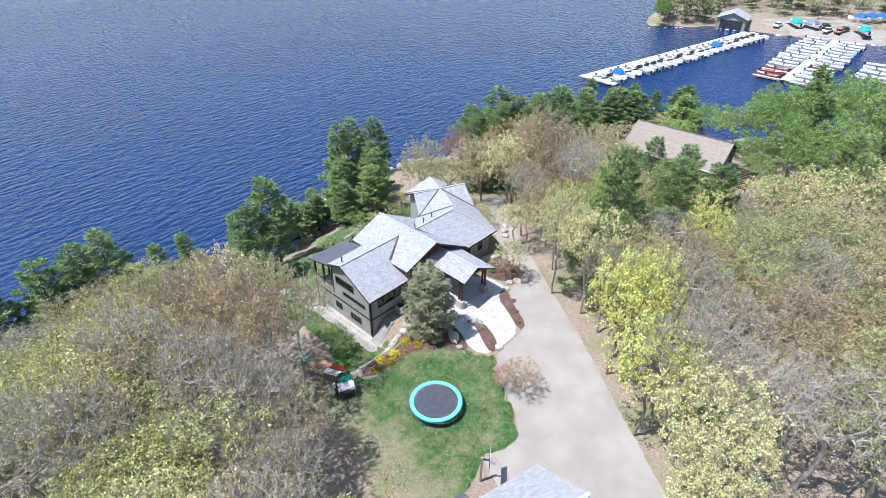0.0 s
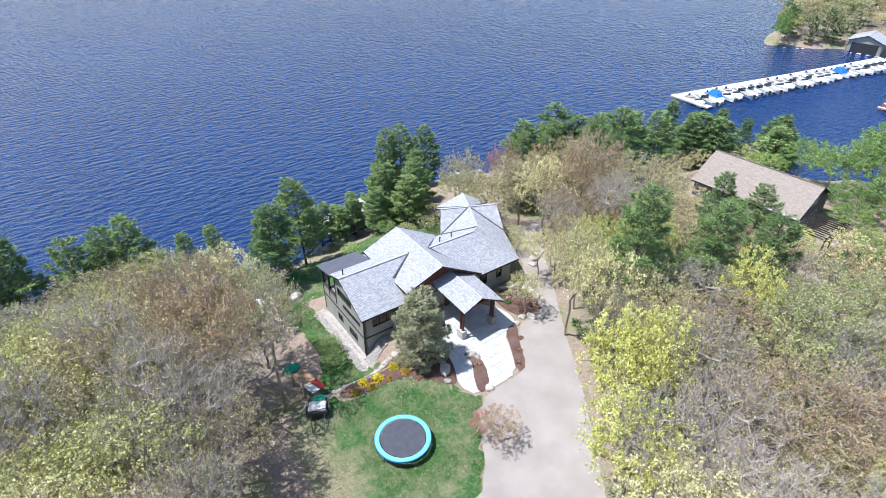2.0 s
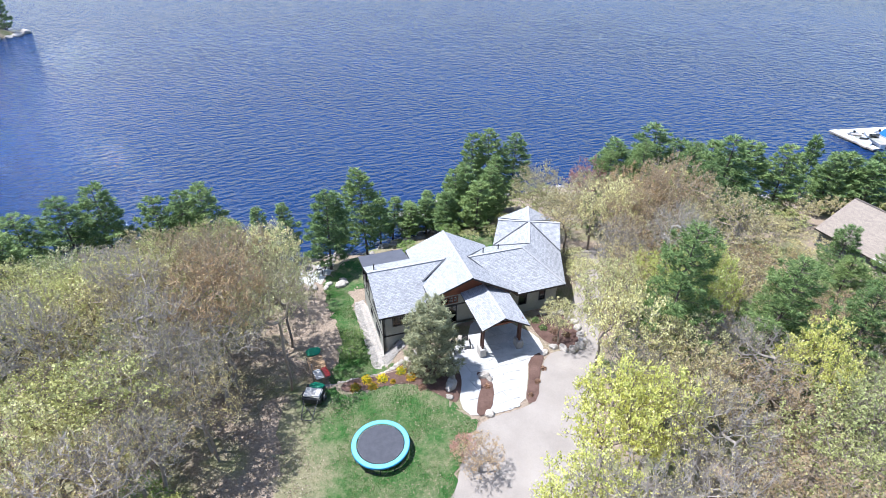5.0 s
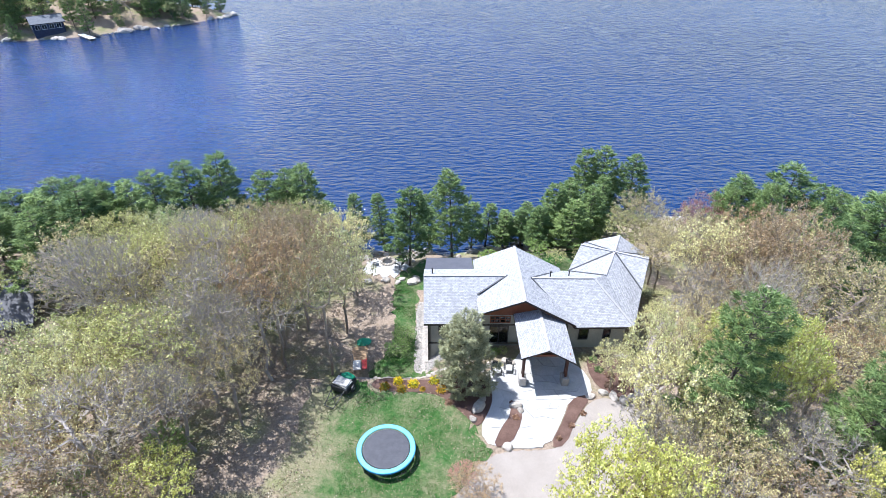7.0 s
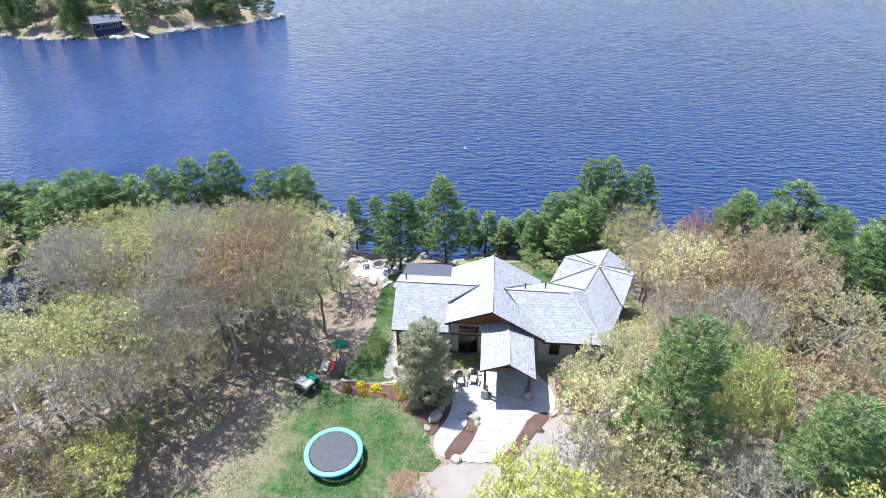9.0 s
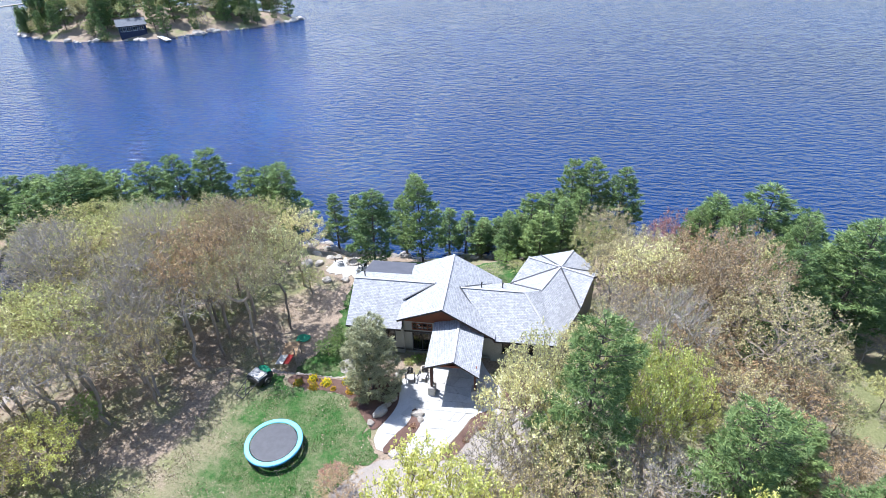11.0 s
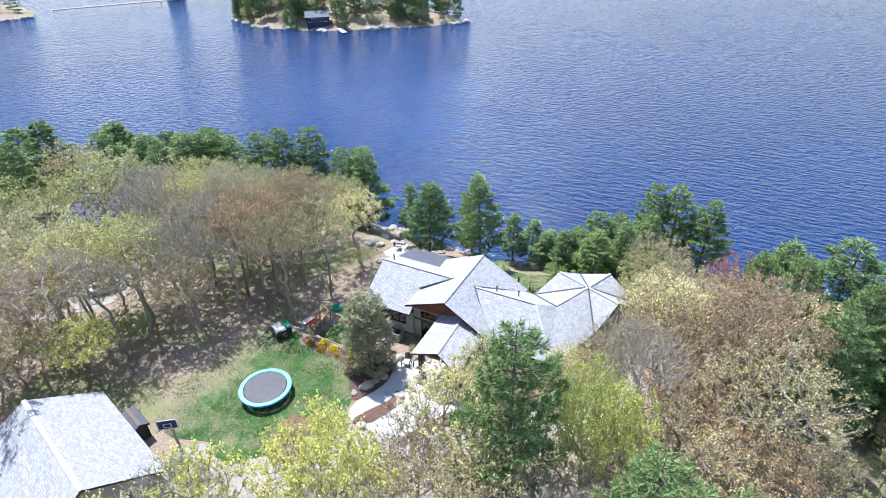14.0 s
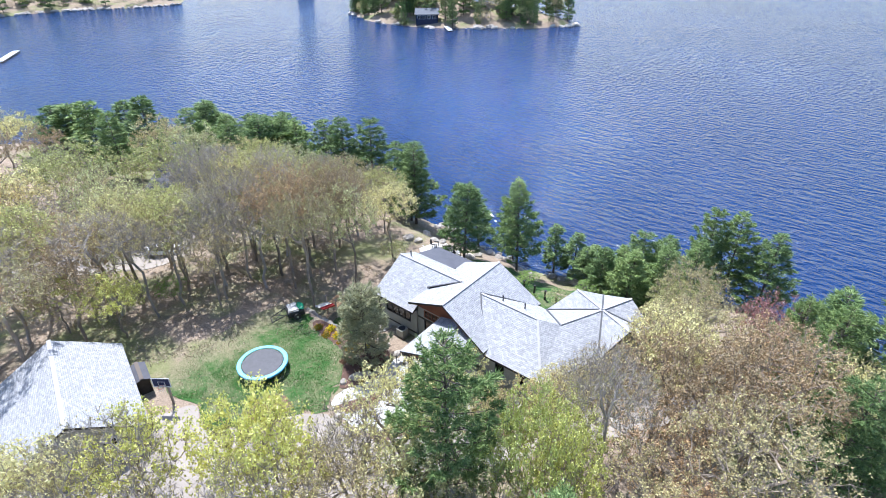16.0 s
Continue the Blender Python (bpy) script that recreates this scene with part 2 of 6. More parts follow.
def ground_material():
    m, nt, b = mat("woodland_floor", 0.95, 0, 0.15)
    litter = ramp(nt, noise_of(nt, 6.0, 8, 0.75), [(0.25, (0.125, 0.098, 0.07)), (0.5, (0.3, 0.232, 0.172)), (0.75, (0.5, 0.4, 0.31))])
    moss = ramp(nt, noise_of(nt, 5.0, 6, 0.7), [(0.3, (0.1, 0.14, 0.04)), (0.7, (0.26, 0.27, 0.12))])
    where = ramp(nt, noise_of(nt, 0.14, 6, 0.65), [(0.48, (0, 0, 0)), (0.62, (0.8, 0.8, 0.8))])
    col = mixc(nt, where, litter, moss)
    nt.links.new(col, b.inputs["Base Color"])
    bump(nt, b, noise_of(nt, 9.0, 6), 0.8, 0.15)
    return m


def water_material():
    m, nt, b = mat("lake_water", 0.07, 0, 0.5)
    deep = ramp(nt, noise_of(nt, 0.012, 4, 0.6), [(0.3, (0.005, 0.024, 0.085)), (0.7, (0.008, 0.031, 0.108))])
    nt.links.new(deep, b.inputs["Base Color"])
    b.inputs["IOR"].default_value = 1.333
    chop = noise_of(nt, 1.9, 3, 0.5, stretch=(0.7, 1.4, 1))
    swell = noise_of(nt, 0.8, 2, 0.4, stretch=(0.6, 1.5, 1))
    gust = ramp(nt, noise_of(nt, 0.02, 3, 0.5), [(0.35, (0.7,) * 3), (0.65, (1.0,) * 3)])
    add = nt.nodes.new("ShaderNodeMath")
    add.operation = "MULTIPLY_ADD"
    add.inputs[1].default_value = 2.4
    nt.links.new(swell, add.inputs[0])
    nt.links.new(chop, add.inputs[2])
    mul = nt.nodes.new("ShaderNodeMath")
    mul.operation = "MULTIPLY"
    nt.links.new(add.outputs[0], mul.inputs[0])
    nt.links.new(gust, mul.inputs[1])
    bump(nt, b, mul.outputs[0], 1.0, 0.31)
    return m


M["lawn"], M["ground"], M["water"] = lawn_material(), ground_material(), water_material()
gm, gnt, gb = mat("window_glass", 0.04, 0, 0.6)
gb.inputs["Base Color"].default_value = (0.02, 0.024, 0.028, 1)
gb.inputs["Transmission Weight"].default_value = 0.6
M["glass"] = gm


# ---- mesh helpers ----
def raw(name, verts, faces, material, parent=None, label="", smooth=False, uv=None):
    me = bpy.data.meshes.new(name)
    me.from_pydata([tuple(v) for v in verts], [], faces)
    me.materials.append(material)
    if smooth:
        me.shade_smooth()
    if uv is not None:
        lay = me.uv_layers.new(name="UVMap")
        lay.data.foreach_set("uv", np.asarray(uv, dtype=np.float32).ravel())
    ob = new(name, me)
    if parent is not None:
        ob.parent = parent
    if label:
        ob["label"] = label
    return ob


def part(name, bm, material, parent=None, label="", smooth=False):
    me = bpy.data.meshes.new(name)
    bm.to_mesh(me)
    bm.free()
    me.materials.append(material)
    if smooth:
        me.shade_smooth()
    ob = new(name, me)
    if parent is not None:
        ob.parent = parent
    if label:
        ob["label"] = label
    return ob


def share(name, source, parent, m):
    ob = new(name, source.data)
    ob.parent = parent
    ob.matrix_basis = m
    return ob


def thing(name, label, category, m=None, group="", kind=""):
    ob = new(name)
    ob.empty_display_size = 0.3
    if m is not None:
        ob.matrix_basis = m
    return tagged(ob, label, category, group, kind)


def box(bm, x0, y0, z0, x1, y1, z1, bevel=0.0, m=None):
    vs = [bm.verts.new((x, y, z)) for z in (z0, z1) for y in (y0, y1) for x in (x0, x1)]
    fs = [bm.faces.new([vs[i] for i in f]) for f in ((0, 2, 3, 1), (4, 5, 7, 6), (0, 1, 5, 4), (2, 6, 7, 3), (0, 4, 6, 2), (1, 3, 7, 5))]
    if bevel:
        es = list({e for f in fs for e in f.edges})
        vs = list({v for f in bmesh.ops.bevel(bm, geom=es, offset=bevel, segments=1, affect="EDGES")["faces"] for v in f.verts} | {v for v in vs if v.is_valid})
    if m is not None:
        bmesh.ops.transform(bm, matrix=m, verts=[v for v in vs if v.is_valid])
    return bm


def boxed(x0, y0, z0, x1, y1, z1, bevel=0.0, m=None):
    return box(bmesh.new(), x0, y0, z0, x1, y1, z1, bevel, m)


def rod(bm, a, b, r0, r1=None, sides=6):
    a, b = Vector(a), Vector(b)
    r1 = r0 if r1 is None else r1
    q = (b - a).to_track_quat("Z", "Y")
    ring = []
    for p, r in ((a, r0), (b, r1)):
        ring.append([bm.verts.new(p + q @ Vector((r * math.cos(k * math.tau / sides), r * math.sin(k * math.tau / sides), 0))) for k in range(sides)])
    for k in range(sides):
        bm.faces.new((ring[0][k], ring[0][(k + 1) % sides], ring[1][(k + 1) % sides], ring[1][k]))
    bm.faces.new(list(reversed(ring[0])))
    bm.faces.new(ring[1])
    return bm


def rock_mesh(seed, sx, sy, sz, cuts=2):
    bm = bmesh.new()
    bmesh.ops.create_icosphere(bm, subdivisions=cuts, radius=1)
    off = Vector((seed * 3.1, seed * 1.7, seed * 0.9))
    for v in bm.verts:
        n = v.co.copy()
        d = 1 + 0.42 * noise.noise(n * 0.9 + off) + 0.16 * noise.noise(n * 2.6 + off)
        v.co = Vector((n.x * sx * d, n.y * sy * d, max(n.z, -0.45) * sz * d))
    return bm


# ---- the lie of the land ----
SHORE = [(-420, -70), (-140, -14), (-105, 6), (-88, 19), (-72, 28), (-58, 30), (-40, 31), (-25, 29), (-10, 27.5), (0, 28), (10, 31), (18, 37), (30, 35),
         (45, 28), (58, 24), (68, 15), (78, 0), (95, -16), (120, -28), (150, -36), (175, -28), (184, -10), (177, 0), (174, 20), (170, 35), (161, 46), (154, 52),
         (162, 58), (190, 66), (420, 120), (420, -400), (-420, -400)]


def inside(x, y, poly):
    x, y = np.asarray(x, float), np.asarray(y, float)
    r = np.zeros(x.shape, bool)
    for (x0, y0), (x1, y1) in zip(poly, poly[1:] + poly[:1]):
        c = (y0 > y) != (y1 > y)
        with np.errstate(divide="ignore", invalid="ignore"):
            r ^= c & (x < (x1 - x0) * (y - y0) / (y1 - y0 + 1e-12) + x0)
    return r


def from_edge(x, y, poly):
    """Distance to a closed outline, more than nothing inside it."""
    x, y = np.asarray(x, float), np.asarray(y, float)
    d = np.full(x.shape, 1e9)
    for (x0, y0), (x1, y1) in zip(poly, poly[1:] + poly[:1]):
        l2 = (x1 - x0) ** 2 + (y1 - y0) ** 2
        t = np.clip(((x - x0) * (x1 - x0) + (y - y0) * (y1 - y0)) / l2, 0, 1)
        d = np.minimum(d, np.hypot(x - x0 - t * (x1 - x0), y - y0 - t * (y1 - y0)))
    return np.where(inside(x, y, poly), d, -d)


def step(a, b, v):
    t = np.clip((v - a) / (b - a), 0, 1)
    return t * t * (3 - 2 * t)


def wobble(x, y):
    return (np.sin(x * 0.31 + 1.3 * np.sin(y * 0.17)) + np.sin(y * 0.27 + 1.1 * np.sin(x * 0.21 + 2)) + 0.6 * np.sin(x * 0.73 + y * 0.61)) / 2.6


def ground(x, y):
    x, y = np.asarray(x, float), np.asarray(y, float)
    d = from_edge(x, y, SHORE) + 1.2 * wobble(x * 1.7, y * 1.7)
    low_west = step(-6.5, -9.0, x) * step(-3.4, -1.6, y)
    far_west = step(-24, -40, x)
    back = step(6, 13, y)
    east = step(16, 44, x)
    marina = step(110, 140, x)
    z = -0.4 - 2.0 * np.maximum(low_west, back * (1 - marina)) - 1.6 * far_west * (1 - low_west) - 3.4 * east * (1 - marina) - 4.6 * marina
    calm = step(14, 24, np.hypot(x + 4, y + 4))
    z = z + 0.35 * wobble(x, y) * calm
    bank = WATER - 1.0 + 4.2 * step(-3.0, 17, d) + 0.16 * np.clip(d, 0, 40)
    bank = np.where(d < 0, WATER - 1.0 + 0.3 * np.maximum(d, -12), bank)
    return np.minimum(z, bank)


def gz(x, y):
    return float(ground(x, y))


def spaced(lo, hi, centre0, centre1, fine):
    """Grid lines, close together in the middle and wider outside."""
    mid = list(np.arange(centre0, centre1, fine))
    a, s = centre0, fine
    left, right = [], []
    while a > lo:
        s = min(s * 1.07, 16)
        a -= s
        left.append(a)
    a, s = mid[-1], fine
    while a < hi:
        s = min(s * 1.07, 16)
        a += s
        right.append(a)
    return np.array(left[::-1] + mid + right)


xs, ys = spaced(-400, 400, -34, 34, 0.55), spaced(-380, 130, -34, 40, 0.55)
gx, gy = np.meshgrid(xs, ys)
gv = np.stack([gx, gy, ground(gx, gy)], -1).reshape(-1, 3)
nx, ny = len(xs), len(ys)
ii = (np.arange(ny - 1)[:, None] * nx + np.arange(nx - 1)[None]).ravel()
gf = np.stack([ii, ii + 1, ii + nx + 1, ii + nx], -1)
land = raw("ground", gv, gf.tolist(), M["ground"], smooth=True)
tagged(land, "wooded lake shore covered with tan leaf litter and moss", "ground", kind="structure")

lake = raw("water", [(-3000, -3000, WATER), (3000, -3000, WATER), (3000, 3000, WATER), (-3000, 3000, WATER)], [(0, 1, 2, 3)], M["water"])
tagged(lake, "deep blue lake with small wind ripples", "lake", kind="structure")


def rounded(poly, n=2):
    """Corner cutting, to turn a few corners into a soft outline."""
    for _ in range(n):
        out = []
        for (x0, y0), (x1, y1) in zip(poly, poly[1:] + poly[:1]):
            out += [(0.75 * x0 + 0.25 * x1, 0.75 * y0 + 0.25 * y1), (0.25 * x0 + 0.75 * x1, 0.25 * y0 + 0.75 * y1)]
        poly = out
    return poly


def sheet(name, poly, material, lift, label, category, soft=2, grid=0.6, kind="structure", ragged=0.0, parent=None):
    """A patch of ground cover that follows the land."""
    from mathutils import geometry
    poly = rounded(list(poly), soft) if soft else list(poly)
    edge = []
    for (x0, y0), (x1, y1) in zip(poly, poly[1:] + poly[:1]):
        k = max(1, int(math.hypot(x1 - x0, y1 - y0) / (grid * 0.6)))
        for i in range(k):
            t = i / k
            x, y = x0 + (x1 - x0) * t, y0 + (y1 - y0) * t
            if ragged:
                x += ragged * noise.noise(Vector((x * 2.1, y * 2.1, 3))) * 1.6
                y += ragged * noise.noise(Vector((x * 2.1, y * 2.1, 9))) * 1.6
            edge.append((x, y))
    px, py = np.array(edge).T
    X, Y = np.meshgrid(np.arange(px.min(), px.max(), grid), np.arange(py.min(), py.max(), grid))
    keep = from_edge(X.ravel(), Y.ravel(), edge) > grid * 0.4
    pts = [Vector(p) for p in edge] + [Vector(p) for p in zip(X.ravel()[keep], Y.ravel()[keep])]
    n = len(edge)
    v2, _, faces, *_ = geometry.delaunay_2d_cdt(pts, [(i, (i + 1) % n) for i in range(n)], [], 1, 1e-4)
    zz = ground(np.array([v.x for v in v2]), np.array([v.y for v in v2])) + lift
    ob = raw(name, [(v.x, v.y, z) for v, z in zip(v2, zz)], faces, material, smooth=True, parent=parent)
    if parent is None:
        tagged(ob, label, category, kind=kind)
    return ob


DRIVE = [(22, 9), (18.5, 5), (15, 0.5), (11.3, -4.8), (7.6, -10), (4.4, -15), (0.5, -20), (-3, -24.5), (-6, -29), (-12, -40), (-22, -42), (-24, -30), (-16, -24.5), (-13.4, -19.2), (-12.4, -16.6),
         (-9.6, -18.2), (-7.4, -16.3), (-5, -12.4), (-3.0, -10.6), (0.6, -10.7), (2.3, -10), (4.2, -6.8), (5.8, -5.4), (8.6, -6.2), (10.2, -3.8), (9.8, -1.2), (12.4, 1.5), (14.5, 5.5), (17, 10)]
LAWN = [(-18.5, -3.5), (-13.5, -3.6), (-12.8, -4.6), (-7.3, -4.9), (-5.0, -7.6), (-3.9, -10.3), (-3.2, -10.6), (-5, -12.2), (-7.3, -16.2), (-9.6, -18.0), (-12.6, -16.4), (-14.6, -18), (-17.5, -17.5), (-19, -12)]
LOWER_LAWN = [(-13.6, -2.2), (-8.0, -1.6), (-8.0, -0.2), (-9.4, 0.2), (-9.9, 9), (-9.6, 14), (-12.4, 16), (-12.2, 8), (-11.6, 2.5), (-13.8, 0.2)]
sheet("lawn", LAWN, M["lawn"], 0.035, "patchy green lawn with worn dry spots", "lawn", ragged=0.5)
sheet("lower_lawn", LOWER_LAWN, M["lawn"], 0.03, "green grass strip along the foot of the house", "lawn", ragged=0.4)
sheet("back_slope", [(-12, 12), (-4, 10.5), (4, 10.8), (13.5, 11), (15, 17), (9, 21), (0, 22), (-8, 20), (-11.5, 15)], M["lawn"], 0.025, "patchy grass slope between the house and the lake", "grass", ragged=0.6)
sheet("driveway", DRIVE, M["asphalt"], 0.05, "pale grey gravel driveway winding past the house", "driveway", ragged=0.12)
sheet("mulch_bed", [(-13.2, -4.5), (-13, -3.2), (-8.5, -2.6), (-6.3, -2.2), (-4.0, -2.4), (-2.9, -4.6), (-3.1, -6.4), (-4.3, -8.6), (-5.0, -7.8), (-7.3, -5.0), (-10, -4.8)], M["mulch"], 0.06, "red-brown mulch flower bed beside the lawn", "flower bed")
sheet("mulch_bed", [(5.2, -5.5), (4.6, -5.2), (3.4, -5.8), (2.6, -7.6), (0.9, -10.4), (2.2, -10.3), (3.6, -7.6)], M["mulch"], 0.062, "narrow mulch bed between path and driveway", "flower bed", soft=1)
sheet("mulch_bed", [(5.6, -3.2), (5.8, -0.6), (9, -0.2), (9.8, -2.6), (9.2, -5.2), (8.2, -5.9), (6.4, -4.9)], M["mulch"], 0.062, "round mulch bed edged with boulders beside the porch", "flower bed")
sheet("mulch_bed", [(-1.7, -5.6), (-0.7, -6.3), (-0.8, -8.0), (-2.0, -10.2), (-3.4, -10.4), (-2.6, -8.6), (-1.6, -7.2)], M["mulch"], 0.1, "narrow mulch bed dividing the paved path", "flower bed", soft=1)
sheet("gravel_strip", [(-9.9, 9.6), (-8.2, 9.6), (-8.2, 0.5), (-6.6, 0.4), (-6.6, -0.4), (-8.4, -1.0), (-9.9, -0.6), (-9.4, 2)], M["gravel"], 0.06, "pale river stone strip along the house wall", "gravel", soft=1)


# ---- trees ----
class Mesher:
    """Gathers many tubes, or many leaves, into one mesh."""

    def __init__(self):
        self.v, self.f, self.n = [], [], 0

    def tube(self, pts, radii, sides=4):
        pts = [np.asarray(p, float) for p in pts]
        rings = []
        for i, (p, r) in enumerate(zip(pts, radii)):
            d = pts[min(i + 1, len(pts) - 1)] - pts[max(i - 1, 0)]
            d = d / (np.linalg.norm(d) + 1e-9)
            a = np.cross(d, (0.3, 0.9, 0.2) if abs(d[2]) > 0.8 else (0, 0, 1.0))
            a /= np.linalg.norm(a) + 1e-9
            b = np.cross(d, a)
            ang = np.arange(sides) * math.tau / sides
            rings.append(p + r * (np.cos(ang)[:, None] * a + np.sin(ang)[:, None] * b))
        base = self.n
        for r in rings:
            self.v.append(r)
        self.n += sides * len(rings)
        for i in range(len(rings) - 1):
            for k in range(sides):
                o, q = base + i * sides, base + (i + 1) * sides
                self.f.append((o + k, o + (k + 1) % sides, q + (k + 1) % sides, q + k))

    def leaves(self, centres, size, r):
        """A small roundish leaf at each centre, turned at random."""
        c = np.asarray(centres, float)
        n = len(c)
        a = r.normal(size=(n, 3))
        a /= np.linalg.norm(a, axis=1)[:, None]
        b = np.cross(a, r.normal(size=(n, 3)))
        b /= np.linalg.norm(b, axis=1)[:, None]
        s = size * r.uniform(0.6, 1.4, (n, 1))
        tri = np.stack([c - a * s * 0.55 - b * s * 0.45, c - a * s * 0.4 + b * s * 0.55, c + a * s * 0.75], 1)
        self.v.append(tri.reshape(-1, 3))
        i = self.n + np.arange(n) * 3
        self.f += np.stack([i, i + 1, i + 2], 1).tolist()
        self.n += 3 * n

    def twigs(self, start, end, half, r):
        """Slender pointed slivers from start to end."""
        side = np.cross(end - start, r.normal(size=start.shape))
        side *= half / (np.linalg.norm(side, axis=1)[:, None] + 1e-9)
        self.v.append(np.stack([start - side, start + side, end], 1).reshape(-1, 3))
        i = self.n + np.arange(len(start)) * 3
        self.f += np.stack([i, i + 1, i + 2], 1).tolist()
        self.n += 3 * len(start)

    def slivers(self, centres, length, width, r, aim=None, spread=0.8):
        """Needle bundles: long thin pointed blades that fan out from each centre."""
        c = np.asarray(centres, float)
        n = len(c)
        a = r.normal(size=(n, 3)) * spread + (0 if aim is None else aim)
        a[:, 2] = a[:, 2] * 0.7 + 0.12
        a /= np.linalg.norm(a, axis=1)[:, None]
        b = np.cross(a, r.normal(size=(n, 3)))
        b /= np.linalg.norm(b, axis=1)[:, None]
        L = length * r.uniform(0.6, 1.4, (n, 1))
        tri = np.stack([c - b * width, c + b * width, c + a * L], 1)
        self.v.append(tri.reshape(-1, 3))
        i = self.n + np.arange(n) * 3
        self.f += np.stack([i, i + 1, i + 2], 1).tolist()
        self.n += 3 * n

    def mesh(self, name, material, smooth=False):
        me = bpy.data.meshes.new(name)
        me.from_pydata(np.concatenate(self.v).tolist() if self.v else [], [], self.f)
        me.materials.append(material)
        if smooth:
            me.shade_smooth()
        return me


def broadleaf(seed, height=10.0, spread=4.0, buds="buds_tan", bark="bark", leaf=0.08, count=6000, nodes=330, per=6, low=0.34, twig=0.011):
    """A budding tree: limbs that fork up into a domed crown, fine twigs at every fork, young leaves in bunches along the twigs."""
    r = np.random.default_rng(seed)
    wood, crown = Mesher(), Mesher()
    # places in the crown, more of them towards its upper skin, pulled into a few lobes
    lobes = r.normal(size=(9, 3))
    lobes /= np.linalg.norm(lobes, axis=1)[:, None]
    d = r.normal(size=(nodes, 3))
    d[:, 2] = np.where(d[:, 2] < -0.25, -0.5 * d[:, 2], d[:, 2])
    d /= np.linalg.norm(d, axis=1)[:, None]
    bulge = 0.8 + 0.22 * np.max(d @ lobes.T, axis=1)
    rad = r.uniform(0.12, 1.0, nodes) ** 0.5 * bulge
    mid = height * (low + 0.24)
    pts = d * rad[:, None] * np.array((spread, spread, height - mid)) * 0.96 + (0, 0, mid)
    pts[:, 2] = np.where(pts[:, 2] < mid, mid - (mid - pts[:, 2]) * 0.75, pts[:, 2])
    # trunk with one or two stems
    base = [np.array((0, 0, -0.3))]
    lean = r.normal(scale=0.05, size=2)
    for k in range(1, 6):
        z = height * (low + 0.1) * k / 5
        base.append(np.array((lean[0] * z, lean[1] * z, z)) + r.normal(scale=0.012 * height, size=3) * (1, 1, 0))
    P = [*base]
    up = [-1, 0, 1, 2, 3, 4]
    root = base[-1]
    order = np.argsort(np.linalg.norm((pts - root) * (1, 1, 0.8), axis=1))
    A = np.array(P)
    reach = [0.0] * 6
    for i in order:
        p = pts[i]
        v = p - A[3:]
        dist = np.linalg.norm(v, axis=1)
        cost = dist + 0.55 * np.maximum(0, 0.25 * dist - v[:, 2]) + 0.16 * np.array(reach[3:])
        j = int(np.argmin(cost)) + 3
        P.append(p)
        up.append(j)
        reach.append(reach[j] + dist[j - 3])
        A = np.vstack([A, p])
    n = len(P)
    load = np.ones(n)
    for i in range(n - 1, 0, -1):
        load[up[i]] += load[i]
    thick = np.maximum(0.0095 * height / 10 * load ** 0.46, 0.009)
    for i in range(1, n):
        a, b = A[up[i]], A[i]
        ra = thick[i] * 1.25 if i > 5 else thick[up[i]]
        if load[i] > 5 and i > 5:
            L = np.linalg.norm(b - a)
            m = (a + b) / 2 + r.normal(scale=0.06 * L, size=3) + (0, 0, -0.04 * L)
            wood.tube([a, m, b], [ra, (ra + thick[i]) / 2, thick[i]], 4)
        else:
            wood.tube([a, b], [ra, thick[i]], 6 if i < 6 else 3)
    # twigs fan outwards and up from every place
    c = A[6:]
    out = c - np.array((0, 0, height * (low + 0.05)))
    out /= np.linalg.norm(out, axis=1)[:, None]
    st = np.repeat(c, per, 0)
    aim = np.repeat(out, per, 0) * 0.8 + r.normal(scale=0.55, size=st.shape) + (0, 0, 0.25)
    aim /= np.linalg.norm(aim, axis=1)[:, None]
    en = st + aim * r.uniform(0.35, 0.95, (len(st), 1)) * height * 0.085
    wood.twigs(st, en, twig, r)
    q = r.integers(0, len(st), count // 3)
    t = r.uniform(0.25, 1.04, (len(q), 1))
    cs = np.repeat(st[q] + (en[q] - st[q]) * t, 3, 0)
    crown.leaves(cs + r.normal(scale=leaf * 0.8, size=cs.shape), leaf, r)
    return wood.mesh("trunk", M[bark]), crown.mesh("crown", M[buds])


